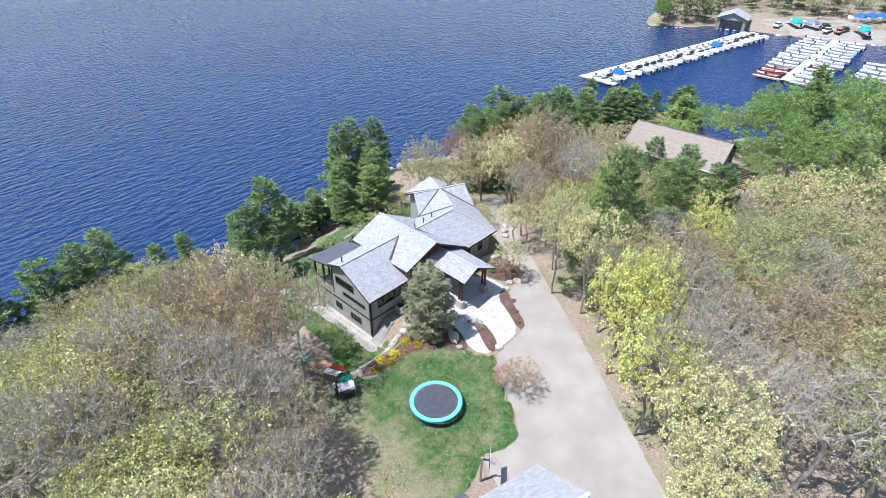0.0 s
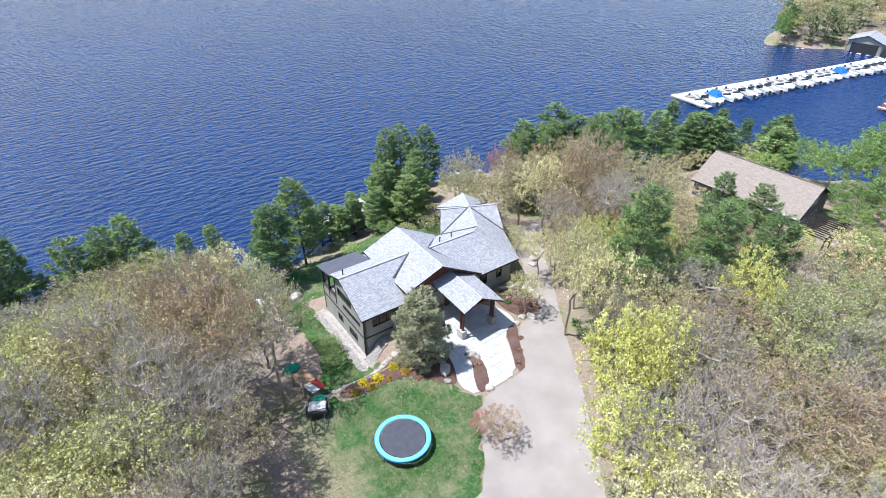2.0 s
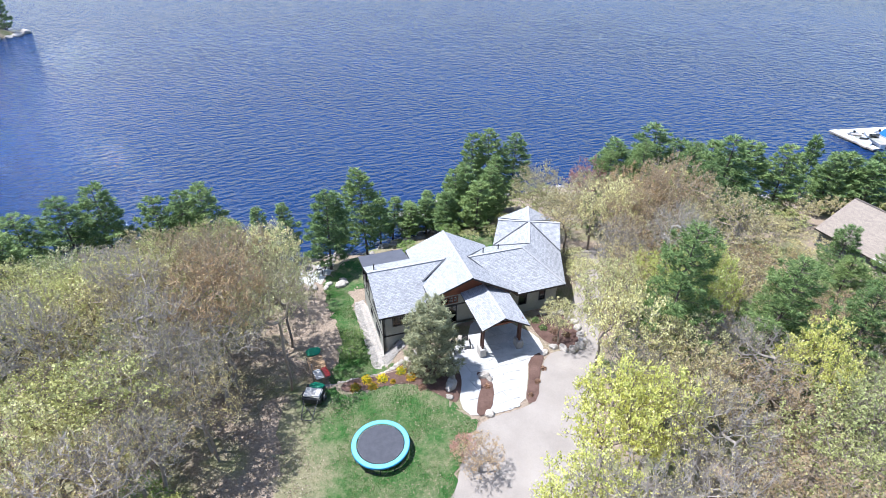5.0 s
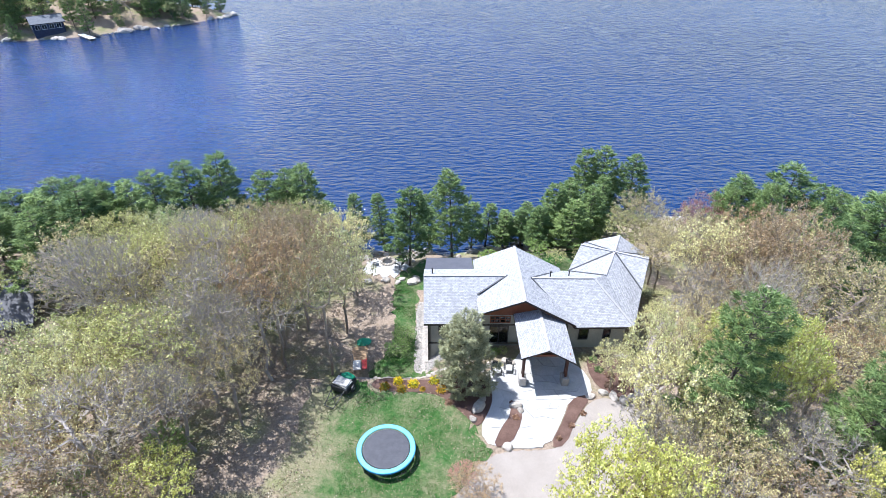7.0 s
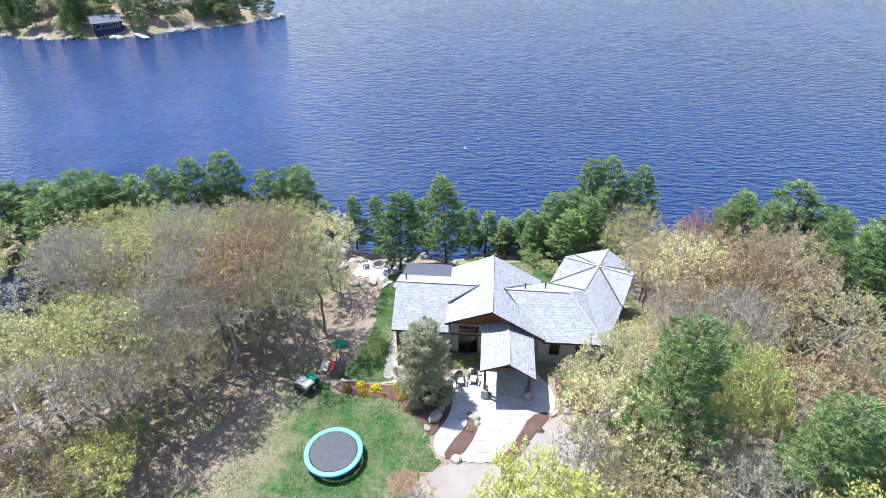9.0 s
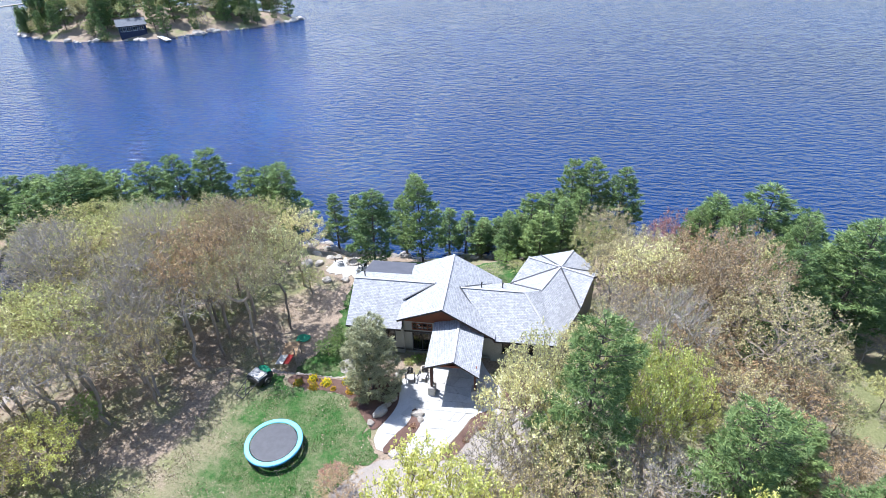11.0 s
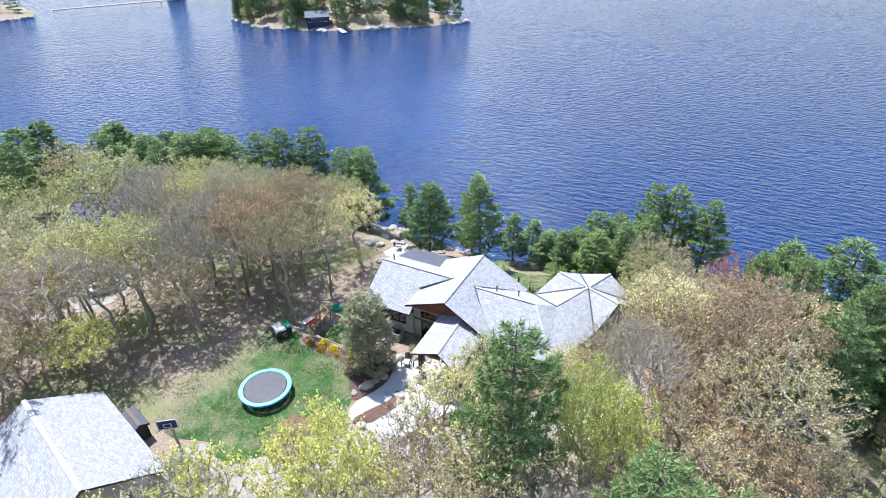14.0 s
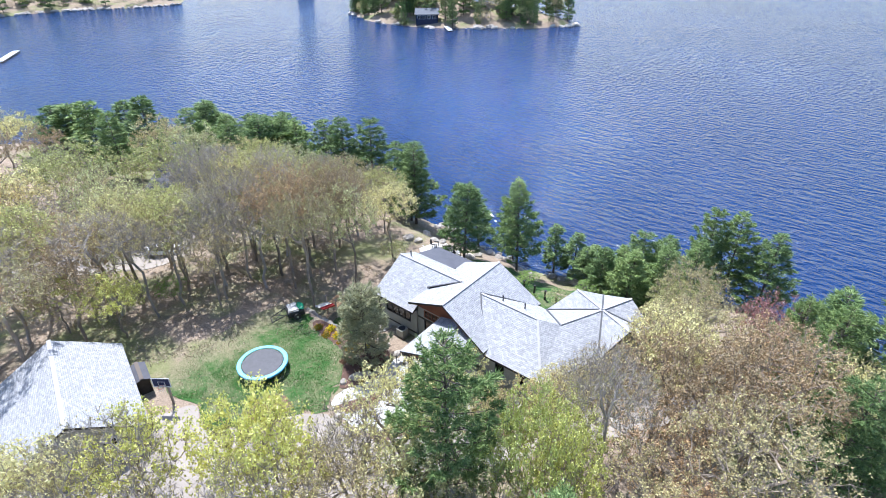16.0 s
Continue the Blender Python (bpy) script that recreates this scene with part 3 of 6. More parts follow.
def pine(seed, height=16.0, spread=3.4, tint="needles", bare=0.25, tufts=1300, size=0.3, point=0.7, width=0.03, whorl=0.055, ragged=0.3, blades=8, rise=0.5):
    """A white pine: straight trunk, whorls of level limbs, side shoots that end in brushes of needles, gaps between the whorls."""
    r = np.random.default_rng(seed)
    wood, crown = Mesher(), Mesher()
    bend = r.normal(scale=0.015, size=2)
    zs = np.linspace(-0.4, height, 9)
    wood.tube([(bend[0] * z, bend[1] * z, z) for z in zs], [height * 0.012 * (1 - 0.92 * i / 8) for i in range(9)], 6)
    limbs = []
    z = height * bare
    swing = r.uniform(0, math.tau, 3)
    while z < height * 0.985:
        f = (z - height * bare) / (height * (1 - bare))
        reach = spread * ((1 - f) ** point * 0.95 + 0.07) * (0.6 + 0.4 * min(1, f * 4 + 0.3))
        n = int(r.integers(4, 7))
        a0 = r.uniform(0, math.tau)
        for k in range(n):
            a = a0 + k * math.tau / n + r.normal(scale=0.25)
            L = reach * r.uniform(0.75, 1.15) * (1 - ragged * (0.5 + 0.5 * math.sin(2 * a + swing[0] + 5 * f)) * r.uniform(0.4, 1.3))
            if r.random() < 0.08 or L < 0.12:
                continue
            lift = (rise * (0.06 + f) - 0.04) * r.uniform(0.6, 1.3)
            o = np.array((bend[0] * z, bend[1] * z, z + r.normal(scale=0.12)))
            d = np.array((math.cos(a), math.sin(a), 0))
            pts = np.array([o, o + d * L * 0.4 + (0, 0, lift * L * 0.3), o + d * L * 0.75 + (0, 0, lift * L * 0.66), o + d * L + (0, 0, lift * L + 0.12 * L)])
            wood.tube(pts, [0.045 * height / 16, 0.03, 0.018, 0.006], 3)
            limbs.append((pts, L, d))
        z += height * whorl * r.uniform(0.7, 1.3) * (1.2 - 0.55 * f)
    tot = sum(L ** 1.5 for _, L, _ in limbs)
    cs, aims = [np.array((bend[0] * height, bend[1] * height, height))], [np.array((0, 0, 1.0))]
    for pts, L, d in limbs:
        side = np.array((-d[1], d[0], 0))
        for k in range(int(tufts * L ** 1.5 / tot) + 3):
            t = 1.0 if k == 0 else 1 - 0.85 * r.random() ** 1.25
            i = min(int(t * 3), 2)
            q = pts[i] + (pts[i + 1] - pts[i]) * (t * 3 - i)
            s = 0.0 if k == 0 else r.choice((-1, 1)) * r.random() ** 0.7
            out = s * (0.34 * L * (1.12 - t) + 0.14)
            w = d * 0.85 + side * s * 0.9 + np.array((0, 0, 0.3))
            cs.append(q + side * out + d * abs(out) * 0.55 + (0, 0, 0.16 * abs(out) + r.normal(scale=0.05)))
            aims.append(w / np.linalg.norm(w))
    cs, aims = np.repeat(np.array(cs), blades, 0), np.repeat(np.array(aims), blades, 0)
    crown.slivers(cs + r.normal(scale=0.05, size=cs.shape), size, width, r, aims * 0.75, 0.62)
    return wood.mesh("trunk", M["pine_bark"]), crown.mesh("crown", M[tint])


def tree(name, kinds, x, y, label, category="tree", scale=1.0, turn=0.0, group="", z=None, squash=1.0, lean=(0, 0)):
    wood, crown = kinds
    z = gz(x, y) - 0.15 if z is None else z
    t = thing(name, label, category, pose(x, y, z, lean[0], lean[1], turn) @ Matrix.Diagonal((scale * squash, scale * squash, scale, 1)), group)
    a, b = new("trunk", wood), new("crown", crown)
    a.parent = b.parent = t
    return t


# ---- the house ----
def slab(name, corners, material, parent, thick=0.2, label="", along=None, edge=None):
    """A roof plane of some thickness; shingle courses run along the eave."""
    top = [Vector(c) for c in corners]
    nrm = (top[1] - top[0]).cross(top[2] - top[0]).normalized()
    if nrm.z < 0:
        top.reverse()
        nrm = -nrm
    u = Vector((-nrm.y, nrm.x, 0))
    u = u.normalized() if u.length > 1e-4 else Vector((1, 0, 0))
    v = nrm.cross(u)
    low = [p - Vector((0, 0, thick)) for p in top]
    n = len(top)
    faces = [tuple(range(n)), tuple(reversed(range(n, 2 * n)))] + [(i, i + n, (i + 1) % n + n, (i + 1) % n) for i in range(n)]
    vs = top + low
    uv = []
    for f in faces:
        for i in f:
            uv.append((vs[i].dot(u), vs[i].dot(v)))
    me = bpy.data.meshes.new(name)
    me.from_pydata(vs, [], faces)
    me.materials.append(material)
    me.materials.append(edge or M["fascia"])
    me.polygons.foreach_set("material_index", [0] + [1] * (len(faces) - 1))
    lay = me.uv_layers.new(name="UVMap")
    lay.data.foreach_set("uv", np.array(uv, dtype=np.float32).ravel())
    ob = new(name, me)
    ob.parent = parent
    if label:
        ob["label"] = label
    return ob


def strip(name, a, b, width, material, parent, lift=0.03, high=0.05):
    """A narrow board or metal strip that lies along a roof line."""
    a, b = Vector(a), Vector(b)
    d = (b - a).normalized()
    s = d.cross(Vector((0, 0, 1))).normalized() * width / 2
    up = Vector((0, 0, lift))
    lo = [a - s + up, a + s + up, b + s + up, b - s + up]
    hi = [p + Vector((0, 0, high)) for p in lo]
    return raw(name, lo + hi, [(3, 2, 1, 0), (4, 5, 6, 7), (0, 1, 5, 4), (1, 2, 6, 5), (2, 3, 7, 6), (3, 0, 4, 7)], material, parent)


def wall(name, p0, p1, z0, tops, material, parent, holes=(), thick=0.22):
    """A wall from p0 to p1 seen from outside with p0 on the left; tops: (distance, height) along it; holes: (s0, s1, z0, z1)."""
    p0, p1 = Vector((*p0, 0)), Vector((*p1, 0))
    d = (p1 - p0).normalized()
    inn = Vector((-d.y, d.x, 0)) * thick
    ss = sorted({s for s, _ in tops} | {s for h in holes for s in h[:2]})
    S, Z = [s for s, _ in tops], [z for _, z in tops]
    verts, faces = [], []

    def cell(a, b, za0, zb0, za1, zb1):
        n = len(verts)
        for q, z in ((a, za0), (b, zb0), (b, zb1), (a, za1)):
            verts.append(p0 + d * q + Vector((0, 0, z)))
        for q, z in ((a, za0), (b, zb0), (b, zb1), (a, za1)):
            verts.append(p0 + d * q + inn + Vector((0, 0, z)))
        faces.extend([tuple(n + i for i in f) for f in ((0, 1, 2, 3), (7, 6, 5, 4), (0, 4, 5, 1), (1, 5, 6, 2), (2, 6, 7, 3), (3, 7, 4, 0))])

    for a, b in zip(ss, ss[1:]):
        ta, tb = float(np.interp(a, S, Z)), float(np.interp(b, S, Z))
        cuts = sorted((h[2], h[3]) for h in holes if h[0] <= a + 1e-6 and h[1] >= b - 1e-6)
        z = z0
        for c0, c1 in cuts:
            if c0 > z:
                cell(a, b, z, z, c0, c0)
            z = c1
        cell(a, b, z, z, ta, tb)
    bm = bmesh.new()
    bv = [bm.verts.new(v) for v in verts]
    for f in faces:
        bm.faces.new([bv[i] for i in f])
    bmesh.ops.remove_doubles(bm, verts=bm.verts[:], dist=1e-4)
    return part(name, bm, material, parent), p0, d, inn


def window(parent, p0, d, inn, hole, panes=1, rows=1, frame_mat=None, fw=0.07):
    s0, s1, z0, z1 = hole
    w = new("window")
    w.parent = parent
    fm = frame_mat or M["dark"]
    rot = Matrix(((d.x, inn.normalized().x, 0, p0.x), (d.y, inn.normalized().y, 0, p0.y), (0, 0, 1, 0), (0, 0, 0, 1)))
    bm = bmesh.new()
    for b in ((s0, s1, z0, z0 + fw), (s0, s1, z1 - fw, z1), (s0, s0 + fw, z0 + fw, z1 - fw), (s1 - fw, s1, z0 + fw, z1 - fw)):
        box(bm, b[0], -0.04, b[2], b[1], 0.12, b[3], m=rot)
    for k in range(1, panes):
        s = s0 + (s1 - s0) * k / panes
        box(bm, s - 0.035, -0.02, z0 + fw, s + 0.035, 0.1, z1 - fw, m=rot)
    for k in range(1, rows):
        z = z0 + (z1 - z0) * k / rows
        box(bm, s0 + fw, -0.015, z - 0.025, s1 - fw, 0.09, z + 0.025, m=rot)
    part("window_frame", bm, fm, w)
    for k in range(panes):
        a, b = s0 + (s1 - s0) * k / panes + 0.04, s0 + (s1 - s0) * (k + 1) / panes - 0.04
        part("pane", boxed(a, 0.03, z0 + 0.04, b, 0.05, z1 - 0.04, m=rot), M["glass"], w)
    return w


house = thing("house", "grey-green lake house with light grey shingle gable roofs and cedar soffits", "house")
Rt, Rb = Vector((0, -0.1, 5.55)), Vector((0, 8.45, 5.55))
Ll, Lb = Vector((-4.0, 0.0, 3.97)), Vector((-4.0, 8.4, 3.97))
Rl, Rbk = Vector((4.6, -0.4, 3.02)), Vector((4.75, 8.4, 2.92))
slab("roof", [Rt, Rb, Lb, Ll], M["roof"], house)
slab("roof", [Rt, Rl, Rbk, Rb], M["roof"], house)
# west wing
wr0, wr1 = Vector((-8.8, 4.25, 5.1)), Vector((-1.12, 4.2, 5.1))
slab("roof", [wr0, Vector((-8.75, 0.15, 2.8)), Vector((-4.2, 0.15, 2.8)), Vector((-3.7, 0.15, 2.8)), Vector((-3.7, 2.7, 4.23)), wr1], M["roof"], house)
slab("roof", [wr0, wr1, Vector((-3.2, 6.3, 4.36)), Vector((-8.8, 6.3, 4.36))], M["roof"], house)
slab("roof", [Vector((-8.75, 6.2, 4.16)), Vector((-4.05, 6.2, 4.16)), Vector((-4.05, 9.9, 3.22)), Vector((-8.65, 9.9, 3.22))], M["roof_metal"], house, 0.14, "dark low-slope membrane roof over the back porch")
# east wing
A, B, C = Vector((1.1, 4.0, 4.97)), Vector((6.9, 4.0, 4.92)), Vector((8.35, 5.25, 4.3))
E0, Vl = Vector((9.85, -0.15, 2.62)), Vector((4.55, -0.3, 2.72))
slab("roof", [A, Vl, E0, B], M["roof"], house)
D = Vector((5.55, 8.05, 2.82))
slab("roof", [A, B, C, D, Vector((4.75, 8.2, 2.76))], M["roof"], house)
# cross-gabled pavilion, turned by some degrees
H, half, hz, ez = Vector((10.25, 9.2, 4.38)), 3.35, 4.38, 2.66
uu, vv = Vector((0.917, -0.399, 0)), Vector((0.399, 0.917, 0))


def pav(u, v, z):
    return Vector((H.x, H.y, 0)) + uu * u + vv * v + Vector((0, 0, z))


mids = [pav(half, 0, hz), pav(0, half, hz), pav(-half, 0, hz)]
NE, NW, SW, SE = pav(half, half, ez), pav(-half, half, ez), D, pav(half, -3.1, ez)
for m_, a_, b_ in ((mids[0], SE, NE), (mids[1], NE, NW), (mids[2], NW, SW)):
    slab("roof", [H, a_, m_], M["roof"], house)
    slab("roof", [H, m_, b_], M["roof"], house)
slab("roof", [H, C, B, E0, SE], M["roof"], house)
slab("roof", [H, SW, C], M["roof"], house)
# dark valleys and pale ridges
for a_, b_ in ((H, SW), (H, SE), (H, NE), (H, NW), (A, Vl), (wr1, Vector((-3.95, 2.55, 4.15))), (C, D), (A, Vector((4.75, 8.15, 2.78)))):
    strip("valley_flashing", a_, b_, 0.14, M["flash"], house)
for a_, b_ in ((Rt, Rb), (wr0, wr1), (A, B), (H, C), (H, mids[0]), (H, mids[1]), (H, mids[2]), (B, E0)):
    strip("ridge_cap", a_, b_, 0.2, M["ridge"], house, 0.01, 0.035)
for x, y, z in ((-8.0, 4.9, 4.87), (3.0, 4.7, 4.6), (4.9, 5.3, 4.25)):
    bm = rod(bmesh.new(), (x, y, z - 0.2), (x, y, z + 0.55), 0.06, sides=8)
    rod(bm, (x, y, z + 0.5), (x, y, z + 0.58), 0.09, sides=8)
    part("vent_pipe", bm, M["dark"], house)

# walls
sid = M["siding"]
# the wall that faces west, seen from outside with the lake on its left
holes = [(4.6, 8.0, 1.05, 1.5), (3.2, 4.2, -1.2, -0.4), (5.6, 7.2, -1.35, -0.55), (3.6, 6.4, 2.1, 3.0)]
wob, p0, d, inn = wall("wall", (-8.35, 9.4), (-8.35, 0.6), -2.6, [(0, 1.3), (3.15, 1.3), (3.2, 4.1), (5.15, 4.84), (8.8, 2.8)], sid, house, holes)
for h, n in zip(holes, (1, 2, 3, 1)):
    window(house, p0, d, inn, h, n)
holes = [(0.9, 4.0, 1.15, 2.35)]
wob, p0, d, inn = wall("wall", (-8.35, 0.6), (-3.6, 0.6), -2.6, [(0, 2.72), (4.75, 2.72)], sid, house, holes)
window(house, p0, d, inn, holes[0], 4)
# main gable front
holes = [(0.75, 2.6, 2.35, 3.15), (0.75, 2.5, -0.1, 2.0)]
wob, p0, d, inn = wall("wall", (-3.6, 0.8), (4.2, 0.8), -2.4, [(0, 3.75), (3.6, 5.2), (7.8, 2.9)], sid, house, holes)
window(house, p0, d, inn, holes[0], 4, 2, M["cedar"])
window(house, p0, d, inn, holes[1], 2)
gp = [(-3.55, 3.3), (3.4, 3.3), (0, 5.2), (-3.55, 3.72)]
raw("gable_panel", [(x, y, z) for y in (0.75, 0.795) for x, z in gp], [(0, 1, 2, 3), (7, 6, 5, 4), (0, 4, 5, 1), (1, 5, 6, 2), (2, 6, 7, 3), (3, 7, 4, 0)], M["cedar"], house, "reddish cedar gable cladding")
# east front
holes = [(1.0, 1.9, 0.6, 1.9), (3.2, 3.9, 0.7, 1.9)]
wob, p0, d, inn = wall("wall", (4.2, 0.5), (9.35, 0.5), -1.0, [(0, 2.75), (5.15, 2.7)], sid, house, holes)
for h in holes:
    window(house, p0, d, inn, h, 1)
wall("wall", (9.35, 0.5), tuple(pav(2.75, -3.0, 0))[:2], -1.0, [(0, 2.75), (5.0, 2.75)], sid, house)
wall("wall", tuple(pav(2.75, -3.0, 0))[:2], tuple(pav(2.75, 2.8, 0))[:2], -2.6, [(0, 2.8), (2.9, 4.1), (5.8, 2.8)], sid, house)
wall("wall", tuple(pav(2.75, 2.8, 0))[:2], tuple(pav(-2.8, 2.8, 0))[:2], -2.8, [(0, 2.8), (2.8, 4.1), (5.55, 2.8)], sid, house)
wall("wall", tuple(pav(-2.8, 2.8, 0))[:2], tuple(pav(-2.8, -2.6, 0))[:2], -2.8, [(0, 2.8), (2.7, 4.1), (5.4, 2.8)], sid, house)
wall("wall", tuple(pav(-2.8, -2.6, 0))[:2], (3.9, 7.8), -2.8, [(0, 2.7), (4, 2.7)], sid, house)
wall("wall", (3.9, 7.8), (-3.5, 7.8), -2.8, [(0, 3.1), (3.9, 5.2), (7.4, 3.8)], sid, house)
wall("wall", (-3.5, 9.4), (-8.35, 9.4), -2.8, [(0, 0.5), (4.85, 0.5)], sid, house)
wall("wall", (-3.5, 7.8), (-3.5, 9.4), -2.8, [(0, 3.0), (1.6, 3.0)], sid, house)
part("floor", boxed(-8.1, 0.8, -0.2, 9.0, 7.7, 0.0), M["wood"], house)
part("porch_floor", boxed(-8.3, 6.0, 0.35, -3.5, 9.45, 0.5), M["wood"], house)
wall("wall", (-3.6, 6.1), (-8.35, 6.1), 0.5, [(0, 4.0), (4.75, 4.0)], sid, house)
# back porch posts: near-black colour stands in for the shade under the roof
for y in (6.35, 7.9, 9.35):
    part("post", boxed(-8.38, y - 0.08, 0.5, -8.2, y + 0.08, 3.28 + (9.4 - y) * 0.25), M["fascia"], house)
for x in (-6.7, -5.1, -3.6):
    part("post", boxed(x - 0.08, 9.27, 0.5, x + 0.08, 9.43, 3.25), M["fascia"], house)
part("railing", boxed(-8.42, 6.4, 1.3, -8.1, 9.45, 1.36), M["fascia"], house)
# trim bands and corner boards
part("trim_band", boxed(-8.4, 0.56, 0.1, -8.36, 9.4, 0.24), M["fascia"], house)
part("trim_band", boxed(-8.36, 0.55, 0.1, -3.62, 0.59, 0.24), M["fascia"], house)
part("trim_band", boxed(-3.58, 0.75, 2.05, 4.1, 0.79, 2.2), M["fascia"], house)
part("corner_board", boxed(-8.41, 0.53, -2.6, -8.3, 0.595, 2.6), M["fascia"], house)
# cedar soffit under the front gable
for a_, b_ in ((Ll, Rt), (Rt, Rl)):
    q = [Vector(p) - Vector((0, 0, 0.23)) for p in (a_, b_)]
    w_ = [p + Vector((0, 1.5 - p.y * 1.0, 0)) for p in q]
    lo = [q[0], q[1], w_[1], w_[0]]
    raw("soffit", lo + [p + Vector((0, 0, 0.02)) for p in lo], [(0, 1, 2, 3), (7, 6, 5, 4), (0, 4, 5, 1), (1, 5, 6, 2), (2, 6, 7, 3), (3, 7, 4, 0)], M["cedar"], house, "reddish cedar soffit boards")

# entrance porch
pr0, pr1 = Vector((1.45, 0.9, 3.95)), Vector((1.5, -4.35, 3.82))
pl0, pl1, q0, q1 = Vector((-0.8, 0.9, 3.42)), Vector((-0.76, -4.65, 3.24)), Vector((3.65, 0.9, 3.2)), Vector((3.66, -5.0, 3.0))
slab("porch_roof", [pr0, pl0, pl1, pr1], M["roof"], house, 0.16)
slab("porch_roof", [pr0, pr1, q1, q0], M["roof"], house, 0.16)
strip("ridge_cap", pr0, pr1, 0.2, M["ridge"], house, 0.01, 0.035)
for x in (-0.35, 3.25):
    for y in (-4.0,):
        part("post", boxed(x - 0.09, y - 0.09, 0.54, x + 0.09, y + 0.09, 3.05, 0.015), M["dark_cedar"], house)
        part("post", boxed(x - 0.09, y + 0.25, 0.54, x + 0.09, y + 0.43, 3.05, 0.015), M["dark_cedar"], house)
        part("pier", boxed(x - 0.3, y - 0.28, -0.6, x + 0.3, y + 0.58, 0.55, 0.04), M["stone"], house, "square stone pier")
part("beam", boxed(-0.5, -4.12, 2.95, 3.4, -3.88, 3.15, 0.01), M["cedar"], house)
part("beam", boxed(-0.47, -3.88, 2.95, -0.23, 1.1, 3.15, 0.01), M["cedar"], house)
part("beam", boxed(3.13, -3.88, 2.85, 3.37, 1.1, 3.02, 0.01), M["cedar"], house)
part("door", boxed(0.9, 0.72, -0.3, 1.9, 0.79, 1.85, 0.01), M["cedar"], house, "wooden front door")


# ---- woods ----
BROAD = {
    "tan": [broadleaf(q, 10, 4.0, "buds_tan", "bark", 0.086, 6600, 300, 6, low) for q, low in ((1, 0.34), (2, 0.5), (3, 0.42))],
    "rust": [broadleaf(q, 10, 4.1, "buds_rust", "bark", 0.09, 7400, 320, 6, low) for q, low in ((4, 0.34), (5, 0.44))],
    "bare": [broadleaf(q, 10, 3.8, "buds_tan", "pale_bark", 0.07, 2200, 340, 8, low, 0.013) for q, low in ((6, 0.4), (7, 0.5))],
    "olive": [broadleaf(q, 10, 4.0, "buds_olive", "bark", 0.098, 7000, 300, 6, low) for q, low in ((8, 0.34), (9, 0.48))],
    "cream": [broadleaf(q, 10, 4.1, "buds_cream", "bark", 0.108, 6300, 300, 6, low) for q, low in ((10, 0.34), (11, 0.4))],
    "yellow": [broadleaf(q, 10, 4.1, "buds_yellow", "bark", 0.118, 7800, 300, 5) for q in (12, 13)],
    "green": [broadleaf(q, 10, 4.1, "buds_green", "bark", 0.125, 7000, 280, 5) for q in (14, 15)],
    "red": [broadleaf(16, 10, 3.8, "buds_red", "bark", 0.1, 7000, 300, 5)],
}
MID_BROAD = {
    "tan": [broadleaf(q, 10, 4.0, "buds_tan", "bark", 0.15, 2800, 190, 5, twig=0.016) for q in (61, 62)],
    "rust": [broadleaf(63, 10, 4.1, "buds_rust", "bark", 0.15, 2900, 190, 5, twig=0.016)],
    "bare": [broadleaf(64, 10, 3.8, "buds_tan", "pale_bark", 0.09, 900, 190, 6, twig=0.018)],
    "olive": [broadleaf(q, 10, 4.0, "buds_olive", "bark", 0.16, 2900, 190, 5, twig=0.016) for q in (65, 66)],
    "cream": [broadleaf(67, 10, 4.1, "buds_cream", "bark", 0.165, 2800, 190, 5, twig=0.016)],
    "green": [broadleaf(q, 10, 4.2, "buds_green", "bark", 0.145, 6800, 220, 4, twig=0.016) for q in (68, 69)],
}
BROAD_LABEL = {
    "tan": "bare spring tree with tan buds in the woods", "rust": "budding tree with rust-brown twigs in the woods",
    "bare": "leafless grey tree with pale branches", "olive": "tree with sparse olive young leaves", "cream": "tree with cream-coloured spring blossom",
    "yellow": "tree with bright yellow-green young leaves", "green": "tree in fresh green leaf", "red": "tree with dark red spring buds",
}
PINES = [pine(q, 16, 4.0, bare=0.17, tufts=1700, size=0.42, width=0.05, point=0.62, ragged=0.5, rise=0.34) for q in (21, 22, 23)]
YOUNG = [pine(q, 16, 4.6, bare=0.08, tufts=2900, size=0.34, width=0.034, whorl=0.05, point=0.6, ragged=0.35, blades=9) for q in (24, 25)]
SLIM = [pine(26, 16, 2.6, bare=0.25, tufts=900, size=0.42, width=0.045)]
FAR_PINES = [pine(q, 16, 4.0, bare=0.15, tufts=480, size=0.75, width=0.12, blades=6) for q in (27, 28)]
FAR_BROAD = {k: broadleaf(q, 10, 4.2, "buds_" + b, w, 0.27, n, 90, 4, twig=0.03) for k, b, w, q, n in (("tan", "tan", "bark", 41, 1300), ("cream", "cream", "bark", 45, 1400), ("rust", "rust", "bark", 46, 1400), ("olive", "olive", "bark", 42, 1500), ("green", "green", "bark", 43, 2400), ("bare", "tan", "pale_bark", 44, 500))}
taken = []


def broad(kind, x, y, top, spread=None, group="woodland trees"):
    ks = MID_BROAD[kind] if (x > 31 or x < -42 or y < -40) and kind in MID_BROAD else BROAD[kind]
    k = FAR_BROAD[kind] if abs(x) > 105 and kind in FAR_BROAD else ks[rnd.randrange(len(ks))]
    base = gz(x, y) - 0.15
    h = max(2.0, top - base)
    sq = 1.0 if spread is None else spread / (4.0 * h / 10)
    taken.append((x, y))
    return tree("broadleaf_tree", k, x, y, BROAD_LABEL[kind], "tree", h / 10, rnd.uniform(0, 360), group, squash=sq)


